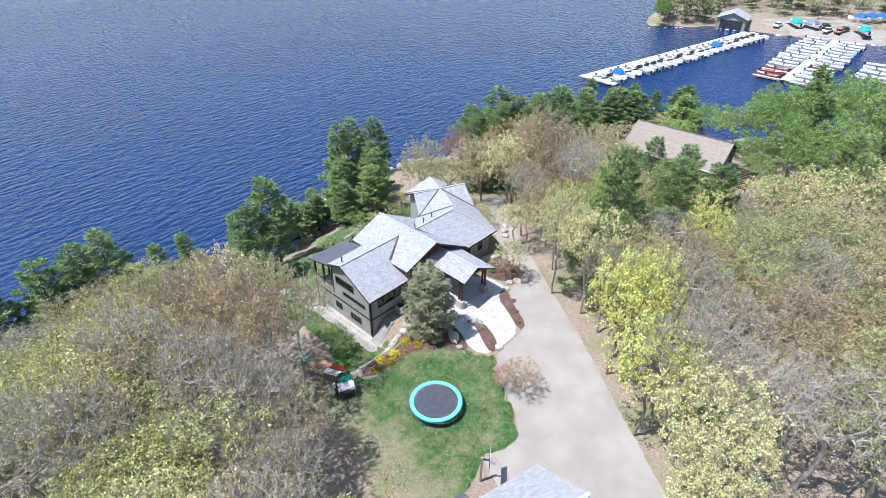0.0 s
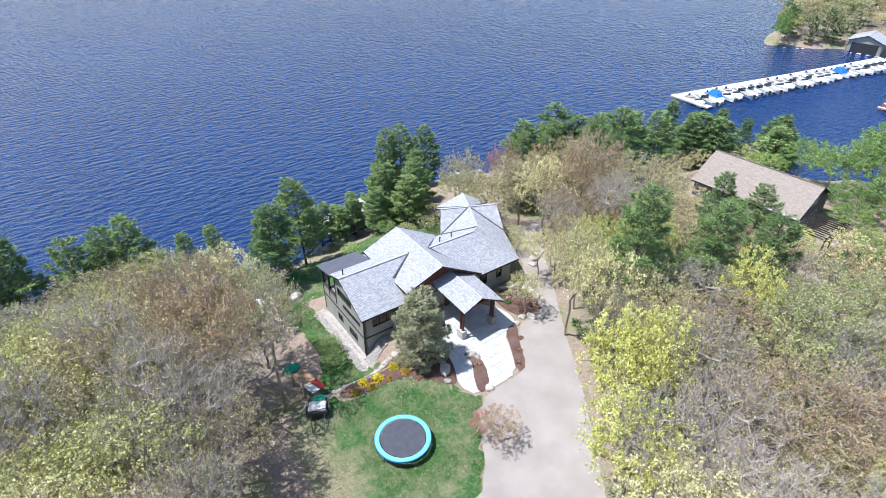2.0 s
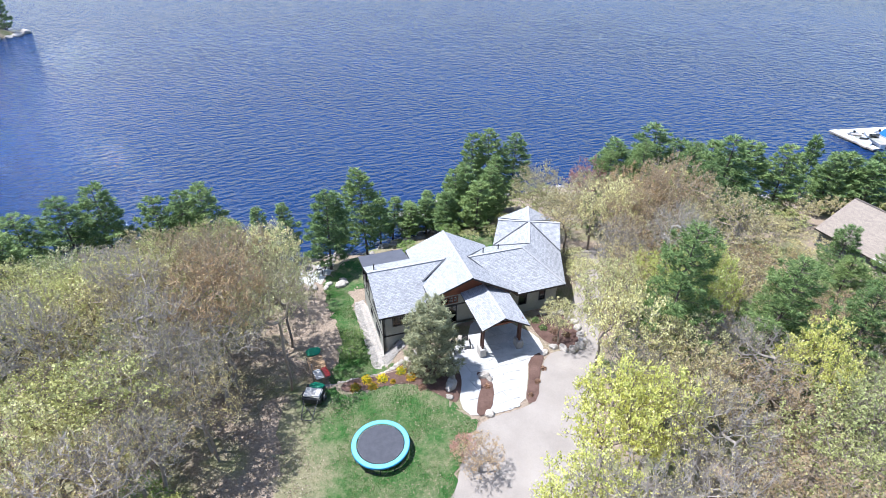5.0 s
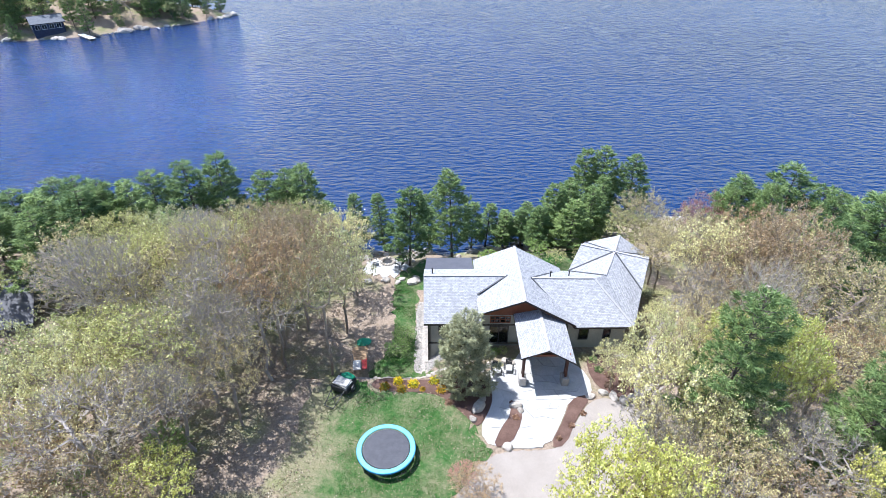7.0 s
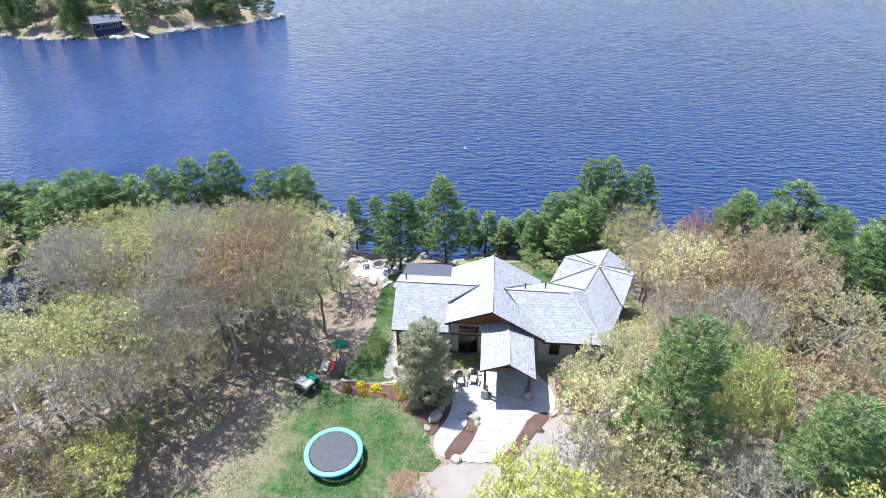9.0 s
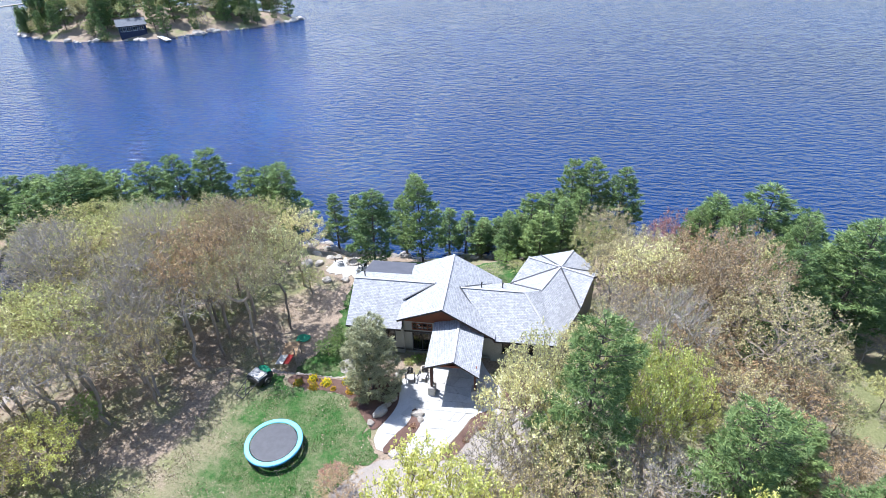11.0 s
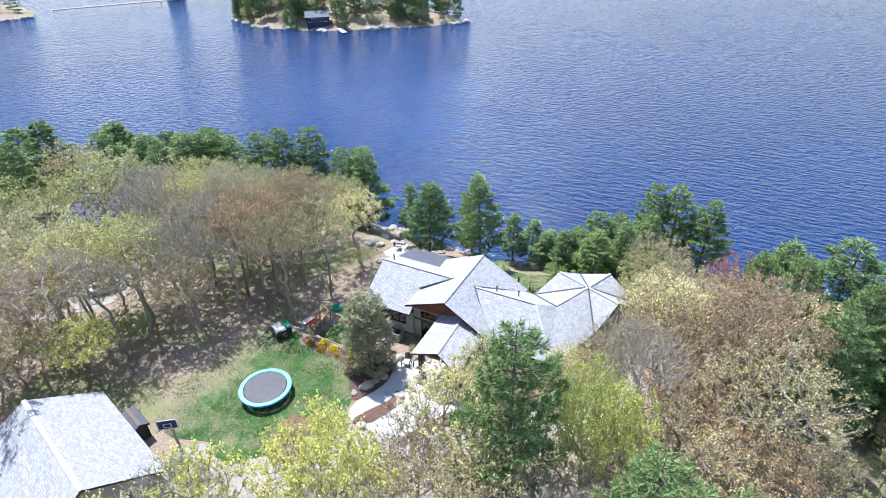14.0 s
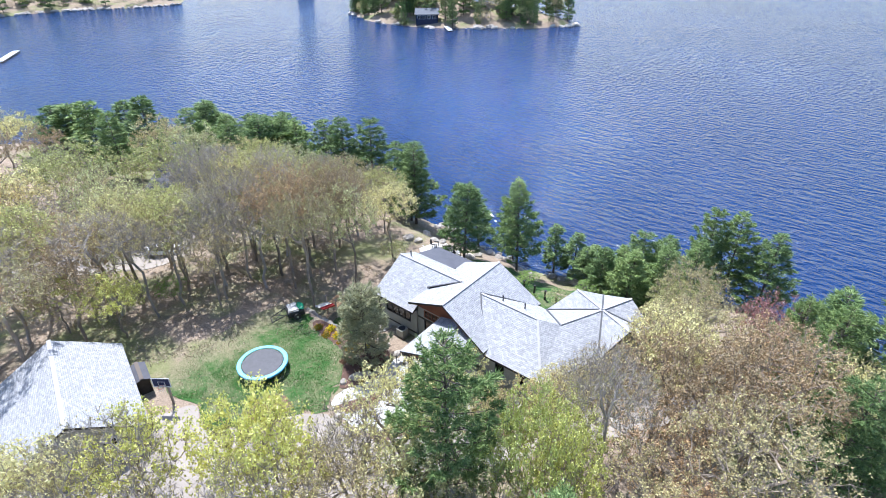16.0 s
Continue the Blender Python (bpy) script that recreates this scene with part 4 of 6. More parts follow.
def conifer(x, y, top, spread=None, kind="pine", group="shore pines", label="tall green white pine on the lake shore", lean=(0, 0)):
    ks, w = {"pine": (PINES, 4.0), "young": (YOUNG, 4.6), "slim": (SLIM, 2.6)}[kind]
    k = ks[rnd.randrange(len(ks))]
    if x > 62 or x < -66:
        k = FAR_PINES[rnd.randrange(2)]
    base = gz(x, y) - 0.15
    h = max(3, top - base)
    sq = 1.0 if spread is None else spread / (w * h / 16)
    taken.append((x, y))
    return tree("pine_tree", k, x, y, label, "pine tree", h / 16, rnd.uniform(0, 360), group, squash=sq, lean=lean)


# pines along the shore: place, height of the tip, reach of the limbs
for x, y, top, w in ((-5.7, 21.3, 7.5, 2.9), (-10.8, 17.2, 7.4, 3.0), (-34.3, 25.0, 7.9, 3.3), (-36.8, 22.1, 8.3, 3.2), (-23.6, 22.8, 7.5, 3.0), (-25.8, 24.2, 6.5, 2.8), (-41.2, 17.0, 8.4, 3.0), (-41.3, 22.4, 7.0, 3.0), (-44.3, 17.0, 8.3, 3.0), (-44.0, 12.7, 9.4, 3.2),
                     (-50, 22, 6.4, 3.2), (-29, 25, 5.6, 2.8), (12.7, 32.6, 5.2, 2.8), (15.6, 32.9, 5.6, 2.8), (19.3, 32.4, 4.6, 3.0), (8.5, 20.2, 4.4, 2.4), (11.2, 22.4, 4.8, 2.6), (13.4, 25.5, 4.6, 2.6), (4.8, 21.5, 2.6, 2.0), (7.5, 25.5, 3.6, 3.0), (9.8, 27.5, 2.8, 3.0), (6.2, 24, 1.6, 2.4),
                     (30, 16.2, 10.6, 3.8), (26.5, 17, 8.6, 3.2), (34, 15, 8.4, 3.6), (36.6, 10.2, 10.6, 3.8), (40, 16, 7.4, 3.6), (45, 15, 7, 3.4), (60.5, 13.6, 3.8, 3.0), (64.7, 10.2, 3.1, 3.0), (70.1, 3.8, 2.5, 3.0), (51, 13.5, 6.2, 3.2),
                     (74.5, 6, 2.4, 3.2), (64, 14, 3.2, 3.0), (-73.3, 21.2, 4.2, 3.2), (-79.7, 9.6, 5.8, 3.0), (-78.7, 13.7, -0.2, 2.2), (-87, 4, 5.6, 3.6), (-91, 2, 4.8, 3.4), (-60, 24, 3.6, 3.2), (-66, 25, 2.4, 3.0), (-54, 24, 5.4, 3.2), (-44, 15, 8.2, 3.2), (-47.5, 10.5, 8.4, 3.0), (-51, 17, 7.0, 3.0), (-58, 17, 6.0, 3.0), (-63, 13, 7.0, 3.0), (-68, 18, 6.0, 3.0), (-72, 10, 8.0, 3.0), (-66, 2, 8.5, 3.0), (-76, 3, 8.0, 3.2)):
    conifer(x, y, top, w * (1.45 if abs(x) > 22 else 1.25))
for x, y, top in ((-1, 27.2, 0.2), (3.8, 26.8, -0.2), (0.8, 25.5, -0.6), (-3, 26, 1.2), (2.2, 27.5, -1.2), (-14.5, 25.5, 2.4), (-18, 25, 2.2), (-8.5, 25, 2.6), (5.2, 28.5, -0.8)):
    conifer(x, y, top, 2.2, "slim", label="slender young pine near the water")
# big pines beside the drive and by the neighbour
for x, y, top, w in ((10.8, -12.7, 16.5, 4.7), (19.0, -15.0, 13.5, 4.6), (25, -17.5, 11.5, 4.0), (24, -11.5, 8.6, 3.4), (28.5, 4.0, 10.8, 4.2), (26.5, 12.5, 10.2, 4.0), (31, 9.5, 10.8, 4.2), (24.0, 15.2, 8.4, 3.2)):
    conifer(x, y, top, w, "young", "roadside pines", "big bushy white pine beside the driveway")
# green trees round the neighbour's house
for x, y, top, w in ((66, -7, 4.5, 4.6), (71, -12, 7.5, 5.0), (62, -17, 6.0, 4.6), (76, -10, 6.5, 4.6), (84, -22, 8.5, 5.4), (73, -22, 10, 5.4), (66, -12.5, 6.8, 4.4), (79, -17, 9.5, 5.2), (78, -30, 10, 5.6), (69, -1.5, 2.6, 3.6), (58, -19.5, 4.6, 3.6), (64, -23, 7.6, 4.6)):
    broad("green", x, y, top, w, "bright green trees by the bay")
for x, y, top, w in ((80, -14, 9.5, 4.2), (68, -18, 8.2, 3.8), (58, -25, 7, 4), (88, -26, 9, 4.4), (62, -29, 9, 4.2), (50, -34, 9, 4.2), (48, -27, 8, 3.8), (41.5, -3.6, 5.4, 3.4), (43.5, -8.2, 5.0, 3.4), (38.6, -7.0, 4.2, 3.0), (75, 5.5, 3.0, 3.2), (69, 13.5, 2.8, 3.2), (63.5, 19.5, 3.6, 3.2), (72, 10, 1.6, 2.6)):
    conifer(x, y, top, w, "young", "pines by the bay", "green pine near the neighbouring house")
for kind, x, y, top, w in (("yellow", 47.3, -11.9, -0.6, 2.6), ("yellow", 45.5, -13.6, -1.2, 2.2), ("cream", 50, -16.5, 0.4, 2.4), ("olive", 54, -18, 0.0, 2.6), ("olive", 47, -3, -1.4, 2.4), ("tan", 46, 2.5, -0.4, 2.8), ("tan", 42, 5.5, 1.5, 3.2), ("olive", 49, 8.5, -0.6, 2.8), ("tan", 62, 3.5, -1.2, 2.6), ("olive", 62, -5, -0.8, 2.6), ("tan", 57, 8, 0.0, 2.8), ("green", 64, 1.5, 0.5, 3.0), ("green", 60, -12.5, 2.5, 3.4), ("green", 56.5, -14.5, 1.0, 2.8), ("olive", 66, 6, -0.5, 3.0), ("olive", 70, 4.5, -0.8, 2.8), ("green", 47, -7.5, -1.0, 2.4), ("cream", 44, -11, -0.5, 2.6), ("tan", 52, 10, 0.5, 3.0), ("green", 51, -19, 0.5, 3.0), ("cream", 54, -22, 2.5, 3.2)):
    broad(kind, x, y, top, w, "low growth by the bay")

# trees that stand out by colour
for kind, x, y, top, w in (("yellow", 1.8, -19.3, 12.4, 3.4), ("yellow", 4.5, -20.2, 12.4, 3.2), ("yellow", -2.6, -24.2, 11.4, 3.6), ("tan", 8.2, -18.9, 10.4, 3.6), ("yellow", 18.5, -19.2, 11.2, 2.8), ("bare", 6.4, -16.8, 9.6, 2.8), ("cream", 10.2, -15.6, 10.6, 3.4), ("cream", 6.9, -4.6, 4.8, 1.9), ("cream", 11.9, -1.2, 6.0, 2.4), ("rust", 18.2, 1.2, 10.4, 4.4), ("tan", 24.6, -3.2, 12.2, 4.8), ("olive", 14.5, 16.6, 5.2, 3.2), ("tan", 15.3, 17.1, 7.5, 3.4), ("tan", 18.6, 9.4, 8.6, 4.0), ("tan", 15.4, 9.6, 7.0, 3.2), ("bare", 6.6, -22.5, 12.4, 4.0), ("yellow", 14.8, -10.5, 13.6, 2.8), ("yellow", 16.6, -10.3, 12.4, 2.6), ("red", 22.1, 16.4, 7.2, 3.2), ("cream", 17.5, 4.2, 11.0, 3.8),
                           ("tan", 16.0, 12.5, 5.6, 3.2), ("rust", 21.4, 1.0, 11.6, 4.4), ("rust", 24, 4.2, 12.2, 4.4), ("rust", 23.5, 9.0, 9.4, 4.0), ("cream", 28, 9.5, 8.6, 4.0), ("bare", 17.0, -5.4, 13.4, 3.2),
                           ("bare", 15.2, 0.0, 9.4, 3.0), ("yellow", 14.6, -6.2, 9.4, 3.0), ("cream", 7.3, -13.2, 12.4, 3.5), ("cream", 7.9, -9.4, 12.4, 3.0), ("bare", 6.0, -15.9, 10.6, 3.2), ("tan", 11.6, -7.0, 8.4, 2.8), ("tan", 13.4, -3.6, 8.2, 2.8), ("bare", 14.6, -1.2, 8.8, 3.0),
                           ("bare", -1.4, -26.0, 12.8, 4.3), ("cream", -4.4, -29.0, 11.8, 4.2), ("cream", -6.6, -30.4, 9.4, 3.4), ("cream", -9.5, -31.5, 8.6, 3.2), ("bare", -0.5, -31.0, 12.0, 4.0), ("bare", 3.6, -26.5, 12.0, 4.0),
                           ("yellow", -25.2, -16.6, 6.9, 2.8), ("yellow", -31, -19.5, 6.2, 2.6), ("yellow", -36.5, -12.5, 5.0, 2.6),
                           ("rust", -20.6, 5.2, 11.8, 4.4), ("rust", -21.5, 0.2, 12.6, 4.2), ("cream", -16.6, 4.8, 10.2, 3.4), ("tan", -17.2, -0.8, 11.3, 3.6), ("cream", -17.6, 11.7, 7.6, 3.6), ("rust", -24.2, 9.0, 9.4, 4.2),
                           ("bare", -25.4, -2.6, 12.4, 3.8), ("bare", -27.8, 3.6, 12.0, 4.0), ("bare", -23.4, -7.0, 11.6, 3.4), ("olive", -30.5, 8.4, 8.6, 4.2), ("olive", -33.6, 5.8, 9.6, 4.0), ("bare", -33.2, -2.0, 13.6, 4.0), ("cream", -38.0, -10.8, 12.0, 4.2), ("cream", -32.5, -11.8, 11.8, 3.8), ("tan", -22.9, -8.0, 9.2, 3.2), ("bare", -26.2, -12.9, 10.6, 3.4),
                           ("cream", -34.5, 10.8, 8.4, 4.0), ("tan", -28.4, 14.5, 7.4, 3.8), ("olive", -22.6, 15.5, 6.6, 3.6), ("olive", -39.0, 9.5, 8.4, 4.2)):
    broad(kind, x, y, top, w)


def scatter(poly, n, kinds, low, high, gap, group):
    pp = np.array(poly)
    (x0, y0), (x1, y1) = pp.min(0), pp.max(0)
    made = tries = 0
    while made < n and tries < 4000:
        tries += 1
        x, y = rnd.uniform(x0, x1), rnd.uniform(y0, y1)
        if bool(inside(x, y, poly)) and gz(x, y) > WATER + 0.6 and all((x - a) ** 2 + (y - b) ** 2 > gap * gap for a, b in taken):
            top = rnd.uniform(low, high)
            if x < -14:
                top = min(top, 11.4 - 0.36 * max(0.0, y - 0.5) - 0.05 * max(0.0, -x - 40))
            if 30 < x < 62 and -24 < y < 10:
                top = min(top, 1.2 - 0.2 * (x - 36))
            broad(rnd.choice(kinds), x, y, top, group=group)
            made += 1


scatter([(-33, -34), (-33, 14), (-22, 19), (-25, -4), (-25, -14), (-26, -34)], 24, ["bare", "olive", "tan", "rust", "olive"], 9.0, 12.0, 3.4, "western woods")
scatter([(-46, -26), (-46, -24), (-36, -8), (-36, 0), (-46, 6), (-40, 18), (-33, 18), (-33, -28)], 20, ["olive", "bare", "cream", "olive", "tan"], 8.5, 11.5, 3.6, "western woods")
scatter([(-92, -12), (-92, 2), (-80, 14), (-64, 22), (-48, 18), (-50, -22)], 36, ["olive", "cream", "tan", "rust", "olive"], 5.5, 9.5, 6.0, "western woods")
scatter([(19, 8), (18, 4), (15, -5), (12, -12), (20, -18), (34, -20), (46, -10), (46, 10), (32, 9)], 30, ["tan", "rust", "tan", "bare", "olive", "rust"], 6.5, 9.8, 3.4, "eastern woods")
scatter([(6, -14), (12, -14), (22, -19), (34, -26), (42, -36), (26, -39), (2, -39), (-1, -30), (2.5, -22)], 30, ["olive", "tan", "olive", "bare", "tan", "olive", "rust"], 8.0, 12.0, 3.6, "eastern woods")
scatter([(46, -12), (56, -18), (62, -36), (46, -36), (36, -30)], 10, ["tan", "cream", "olive", "green"], 4, 8, 4.6, "eastern woods")
scatter([(164, 54), (183, 46), (186, 30), (202, 24), (214, -14), (250, -24), (250, 72), (190, 62)], 26, ["tan", "olive", "bare", "tan", "green"], 2, 7, 4.0, "trees behind the marina")
scatter([(-21, -1.5), (-21, 4), (-30, 6), (-32, -14), (-26.5, -14), (-23, -7)], 5, ["bare", "tan", "bare", "rust"], 9.0, 12.0, 2.6, "western woods")
for kind, x, y, top, w in (("olive", -3.5, 12.5, -0.9, 1.4), ("green", 0.8, 13.2, -1.2, 1.2), ("olive", 3.2, 15.5, -1.6, 1.5), ("olive", 6.4, 16.8, -1.8, 1.4), ("green", -1.5, 17.0, -2.2, 1.3), ("olive", 9.8, 17.2, -1.0, 1.6), ("olive", 13.2, 13.4, 0.4, 1.6), ("green", 4.6, 19.0, -2.6, 1.4), ("olive", 12.4, 19.0, -1.4, 1.8), ("cream", 14.8, 6.4, 1.6, 1.8), ("olive", 13.6, 4.2, 0.8, 1.4)):
    broad(kind, x, y, top, w, "shrubs")
# low growth at the wood's edge
for kind, x, y, top, w in (("rust", -5.0, -14.9, 2.7, 1.9), ("red", -5.8, -13.6, 2.0, 1.2), ("green", -11.4, 1.4, -1.2, 1.3), ("green", -10.8, 3.2, -1.3, 1.2), ("olive", -16.2, 10.5, 0.6, 1.8), ("green", -27.5, -10.5, 2.2, 1.8), ("green", -32, -16, 3.5, 2.2)):
    broad(kind, x, y, top, w, "shrubs")
SPRUCE = pine(31, 7.4, 2.75, "needles_grey", 0.05, 2900, 0.26, 0.45, 0.027, 0.05, 0.15, 9, 0.9)
tree("pine_tree", SPRUCE, -5.3, -4.35, "bushy grey-green ornamental pine in the mulch bed", "pine tree")


# ---- yard: paving, stones, flowers ----
PAVE = [(-3.4, -2.4), (-1.0, -1.7), (0.6, 1.0), (3.2, 1.0), (4.0, -0.8), (5.6, -3.0), (5.4, -5.3), (3.3, -5.8), (2.5, -7.6), (0.8, -10.5), (-3.5, -10.4), (-4.3, -8.8), (-3.1, -6.2), (-3.0, -4.4)]
MIDBED = [(-1.7, -5.6), (-0.7, -6.3), (-0.8, -8.0), (-2.0, -10.2), (-3.4, -10.4), (-2.6, -8.6), (-1.6, -7.2)]
pave = sheet("pavement", PAVE, M["paving"], 0.045, "pale flagstone path and forecourt before the porch", "paved path", soft=1)


def flagstones(parent, poly, keep_out, size, lift, material):
    px, py = np.array(poly).T
    r = random.Random(5)
    nxs, nys = int((px.max() - px.min()) / size) + 2, int((py.max() - py.min()) / size) + 2
    pt = {(i, j): (px.min() + (i + 0.5 * (j % 2)) * size + r.uniform(-0.2, 0.2) * size, py.min() + j * size + r.uniform(-0.2, 0.2) * size) for i in range(nxs + 1) for j in range(nys + 1)}
    for i in range(nxs):
        for j in range(nys):
            q = [pt[i, j], pt[i + 1, j], pt[i + 1, j + 1], pt[i, j + 1]]
            cx, cy = sum(a for a, _ in q) / 4, sum(b for _, b in q) / 4
            if not all(bool(inside(a, b, poly)) for a, b in q) or bool(inside(cx, cy, keep_out)):
                continue
            k = 0.972
            top = [(a * k + cx * (1 - k), b * k + cy * (1 - k)) for a, b in q]
            z = gz(cx, cy) + lift + r.uniform(-0.004, 0.006)
            vs = [(a, b, z) for a, b in top] + [(a, b, z - 0.06) for a, b in top]
            raw("flagstone", vs, [(0, 1, 2, 3), (0, 4, 5, 1), (1, 5, 6, 2), (2, 6, 7, 3), (3, 7, 4, 0)], material, parent)


STONES = [part("stone", rock_mesh(s, 1, 1, 1), M["boulder"]) for s in (1, 2, 3, 4)]
SHORE_STONES = [part("rock", rock_mesh(s, 1, 1, 1), M["shore_rock"]) for s in (5, 6, 7)]
for o in STONES + SHORE_STONES:
    scene.collection.objects.unlink(o)


def stone(parent, x, y, size, flat=0.6, name="stone", kinds=STONES, z=None, turn=None):
    s = kinds[rnd.randrange(len(kinds))]
    zz = gz(x, y) + size * flat * 0.28 if z is None else z
    m = pose(x, y, zz, 0, 0, rnd.uniform(0, 360) if turn is None else turn) @ Matrix.Diagonal((size * rnd.uniform(0.8, 1.25), size * rnd.uniform(0.75, 1.05), size * flat, 1))
    return share(name, s, parent, m)


def boulder(x, y, size, label="pale grey boulder beside the path", flat=0.75):
    ob = new("boulder", STONES[rnd.randrange(4)].data)
    ob.matrix_basis = pose(x, y, gz(x, y) + size * 0.2, 0, 0, rnd.uniform(0, 360)) @ Matrix.Diagonal((size, size * rnd.uniform(0.7, 1), size * flat, 1))
    return tagged(ob, label, "boulder", "garden boulders")


for x, y, s in ((-4.2, -6.6, 0.62), (-4.75, -7.7, 0.34), (-3.75, -5.6, 0.3), (-3.5, -5.0, 0.36), (-4.0, -5.9, 0.3), (-1.15, -6.35, 0.5), (-0.8, -6.9, 0.32), (-2.2, -10.35, 0.42), (-2.9, -1.7, 0.42), (-3.6, -2.2, 0.36), (-1.5, -1.3, 0.45), (-0.9, -1.5, 0.32), (5.2, -5.4, 0.38), (-6.0, -2.0, 0.4), (-6.8, -2.3, 0.36), (-5.2, -1.9, 0.34)):
    boulder(x, y, s)
for x, y, s in ((6.3, -5.0, 0.42), (7.1, -5.5, 0.48), (7.9, -5.9, 0.5), (8.7, -5.7, 0.5), (9.3, -5.1, 0.46), (9.6, -4.3, 0.5), (9.8, -3.4, 0.46), (9.9, -2.5, 0.4), (9.7, -1.7, 0.42), (9.2, -0.9, 0.5), (8.5, -0.5, 0.55), (7.8, -0.3, 0.5), (13.4, 1.2, 0.5), (14.3, 2.0, 0.6), (15.2, 2.6, 0.45)):
    boulder(x, y, s, "rounded pale boulder edging a mulch bed")

rw = thing("retaining_wall", "low dry-stacked stone wall above the lower lawn", "stone wall", kind="structure")
for k in range(46):
    t = k / 45
    x = -15.6 + 8.2 * t
    y = -2.75 + 0.75 * t + 0.25 * math.sin(t * 5)
    for row in range(2):
        stone(rw, x + rnd.uniform(-0.1, 0.1), y + row * 0.22 + rnd.uniform(-0.08, 0.08), rnd.uniform(0.22, 0.34), 0.75, z=gz(x, y + row * 0.22) + 0.14 - 0.05 * row)


def clump(name, x, y, r, high, material, n, leaf, label, category, group, green=None):
    q = np.random.default_rng(int(abs(x * 37 + y * 91)) + n)
    t = thing(name, label, category, pose(x, y, gz(x, y) + 0.03), group)
    me = Mesher()
    d = q.normal(size=(n, 3))
    d /= np.linalg.norm(d, axis=1)[:, None]
    d[:, 2] = abs(d[:, 2])
    c = d * np.array((r, r, high)) * q.uniform(0.75, 1.08, (n, 1)) * (1 + 0.25 * np.sin(d[:, :1] * 9 + d[:, 1:2] * 7))
    me.leaves(c, leaf, q)
    new("bloom" if green else "foliage", me.mesh("bloom" if green else "foliage", material)).parent = t
    st = Mesher()
    for _ in range(14):
        e = q.normal(size=3) * 0.5
        st.tube([(0, 0, -0.05), (e[0] * r, e[1] * r, high * 0.75)], [0.015, 0.006], 3)
    if green:
        st.leaves(d * np.array((r, r, high)) * q.uniform(0.3, 0.8, (n, 1)), leaf * 1.2, q)
    below = "leaf_base" if green else "stem"
    new(below, st.mesh(below, green or M["bark"])).parent = t
    return t


for x, y, c, r in ((-12.0, -4.25, "ochre", 0.42), (-10.9, -3.7, "daffodil", 0.42), (-10.55, -4.55, "ochre", 0.4), (-9.6, -4.0, "daffodil", 0.46), (-7.8, -3.6, "daffodil", 0.45), (-7.2, -4.65, "ochre", 0.42), (-8.8, -4.55, "ochre", 0.22), (-6.3, -3.3, "daffodil", 0.3)):
    clump("flower_clump", x, y, r, r * 0.9, M[c], 420, 0.08, "round clump of yellow spring flowers in mulch" if c == "daffodil" else "round clump of ochre flowers in mulch", "flowers", "flower clumps", M["buds_green"])
for x, y, c, r in ((6.6, -2.4, "needles", 0.36), (7.4, -3.2, "dry_stems", 0.4), (8.3, -3.9, "dry_stems", 0.34), (7.0, -4.2, "dry_stems", 0.32), (8.6, -2.4, "needles_grey", 0.5), (7.6, -1.5, "needles_grey", 0.55), (6.4, -1.2, "needles", 0.4), (5.6, -0.9, "needles_grey", 0.45), (-2.4, -0.2, "buds_green", 0.5), (-1.6, 0.0, "buds_olive", 0.45), (-3.0, -0.6, "buds_olive", 0.42), (4.2, -7.2, "dry_stems", 0.22), (3.0, -8.4, "dry_stems", 0.22), (1.8, -9.6, "dry_stems", 0.2), (-1.3, -7.6, "dry_stems", 0.26), (-6.6, -6.0, "dry_stems", 0.3)):
    clump("shrub", x, y, r, r * 0.85, M[c], 360, 0.09, "small rounded shrub in a mulch bed", "shrub", "bed shrubs")


# ---- trampoline ----
def ring(bm, r0, r1, z0, z1, n=56):
    vs = [[bm.verts.new((r * math.cos(k * math.tau / n), r * math.sin(k * math.tau / n), z)) for k in range(n)] for r, z in ((r0, z0), (r0 + 0.03, z1), (r1 - 0.03, z1), (r1, z0))]
    for a, b in ((0, 1), (1, 2), (2, 3), (3, 0)):
        for k in range(n):
            bm.faces.new((vs[a][k], vs[a][(k + 1) % n], vs[b][(k + 1) % n], vs[b][k]))
    return bm


tz = gz(-11.35, -11.0) + 0.03
tr = thing("trampoline", "round trampoline with turquoise pad and black jumping mat on the lawn", "trampoline", pose(-11.35, -11.0, tz))
bm = bmesh.new()
bmesh.ops.create_circle(bm, cap_ends=True, segments=56, radius=1.72, matrix=Matrix.Translation((0, 0, 0.84)))
bmesh.ops.solidify(bm, geom=bm.faces[:], thickness=0.012)
part("jump_mat", bm, M["mat_black"], tr)
part("pad", ring(bmesh.new(), 1.8, 2.16, 0.85, 0.9), M["pad"], tr, "turquoise vinyl safety pad")
part("pad_skirt", ring(bmesh.new(), 2.15, 2.185, 0.74, 0.86), M["pad_blue"], tr, "dark blue pad edge")
bm = bmesh.new()
for k in range(56):
    a, b = k * math.tau / 56, (k + 1) * math.tau / 56
    rod(bm, (2.1 * math.cos(a), 2.1 * math.sin(a), 0.81), (2.1 * math.cos(b), 2.1 * math.sin(b), 0.81), 0.03, sides=5)
part("frame", bm, M["steel"], tr)
sp = rod(bmesh.new(), (1.68, 0, 0.845), (1.86, 0, 0.835), 0.018, sides=4)
s0 = part("spring", sp, M["steel"], tr)
for k in range(1, 64):
    share("spring", s0, tr, pose(0, 0, 0, 0, 0, k * 360 / 64))
bm = bmesh.new()
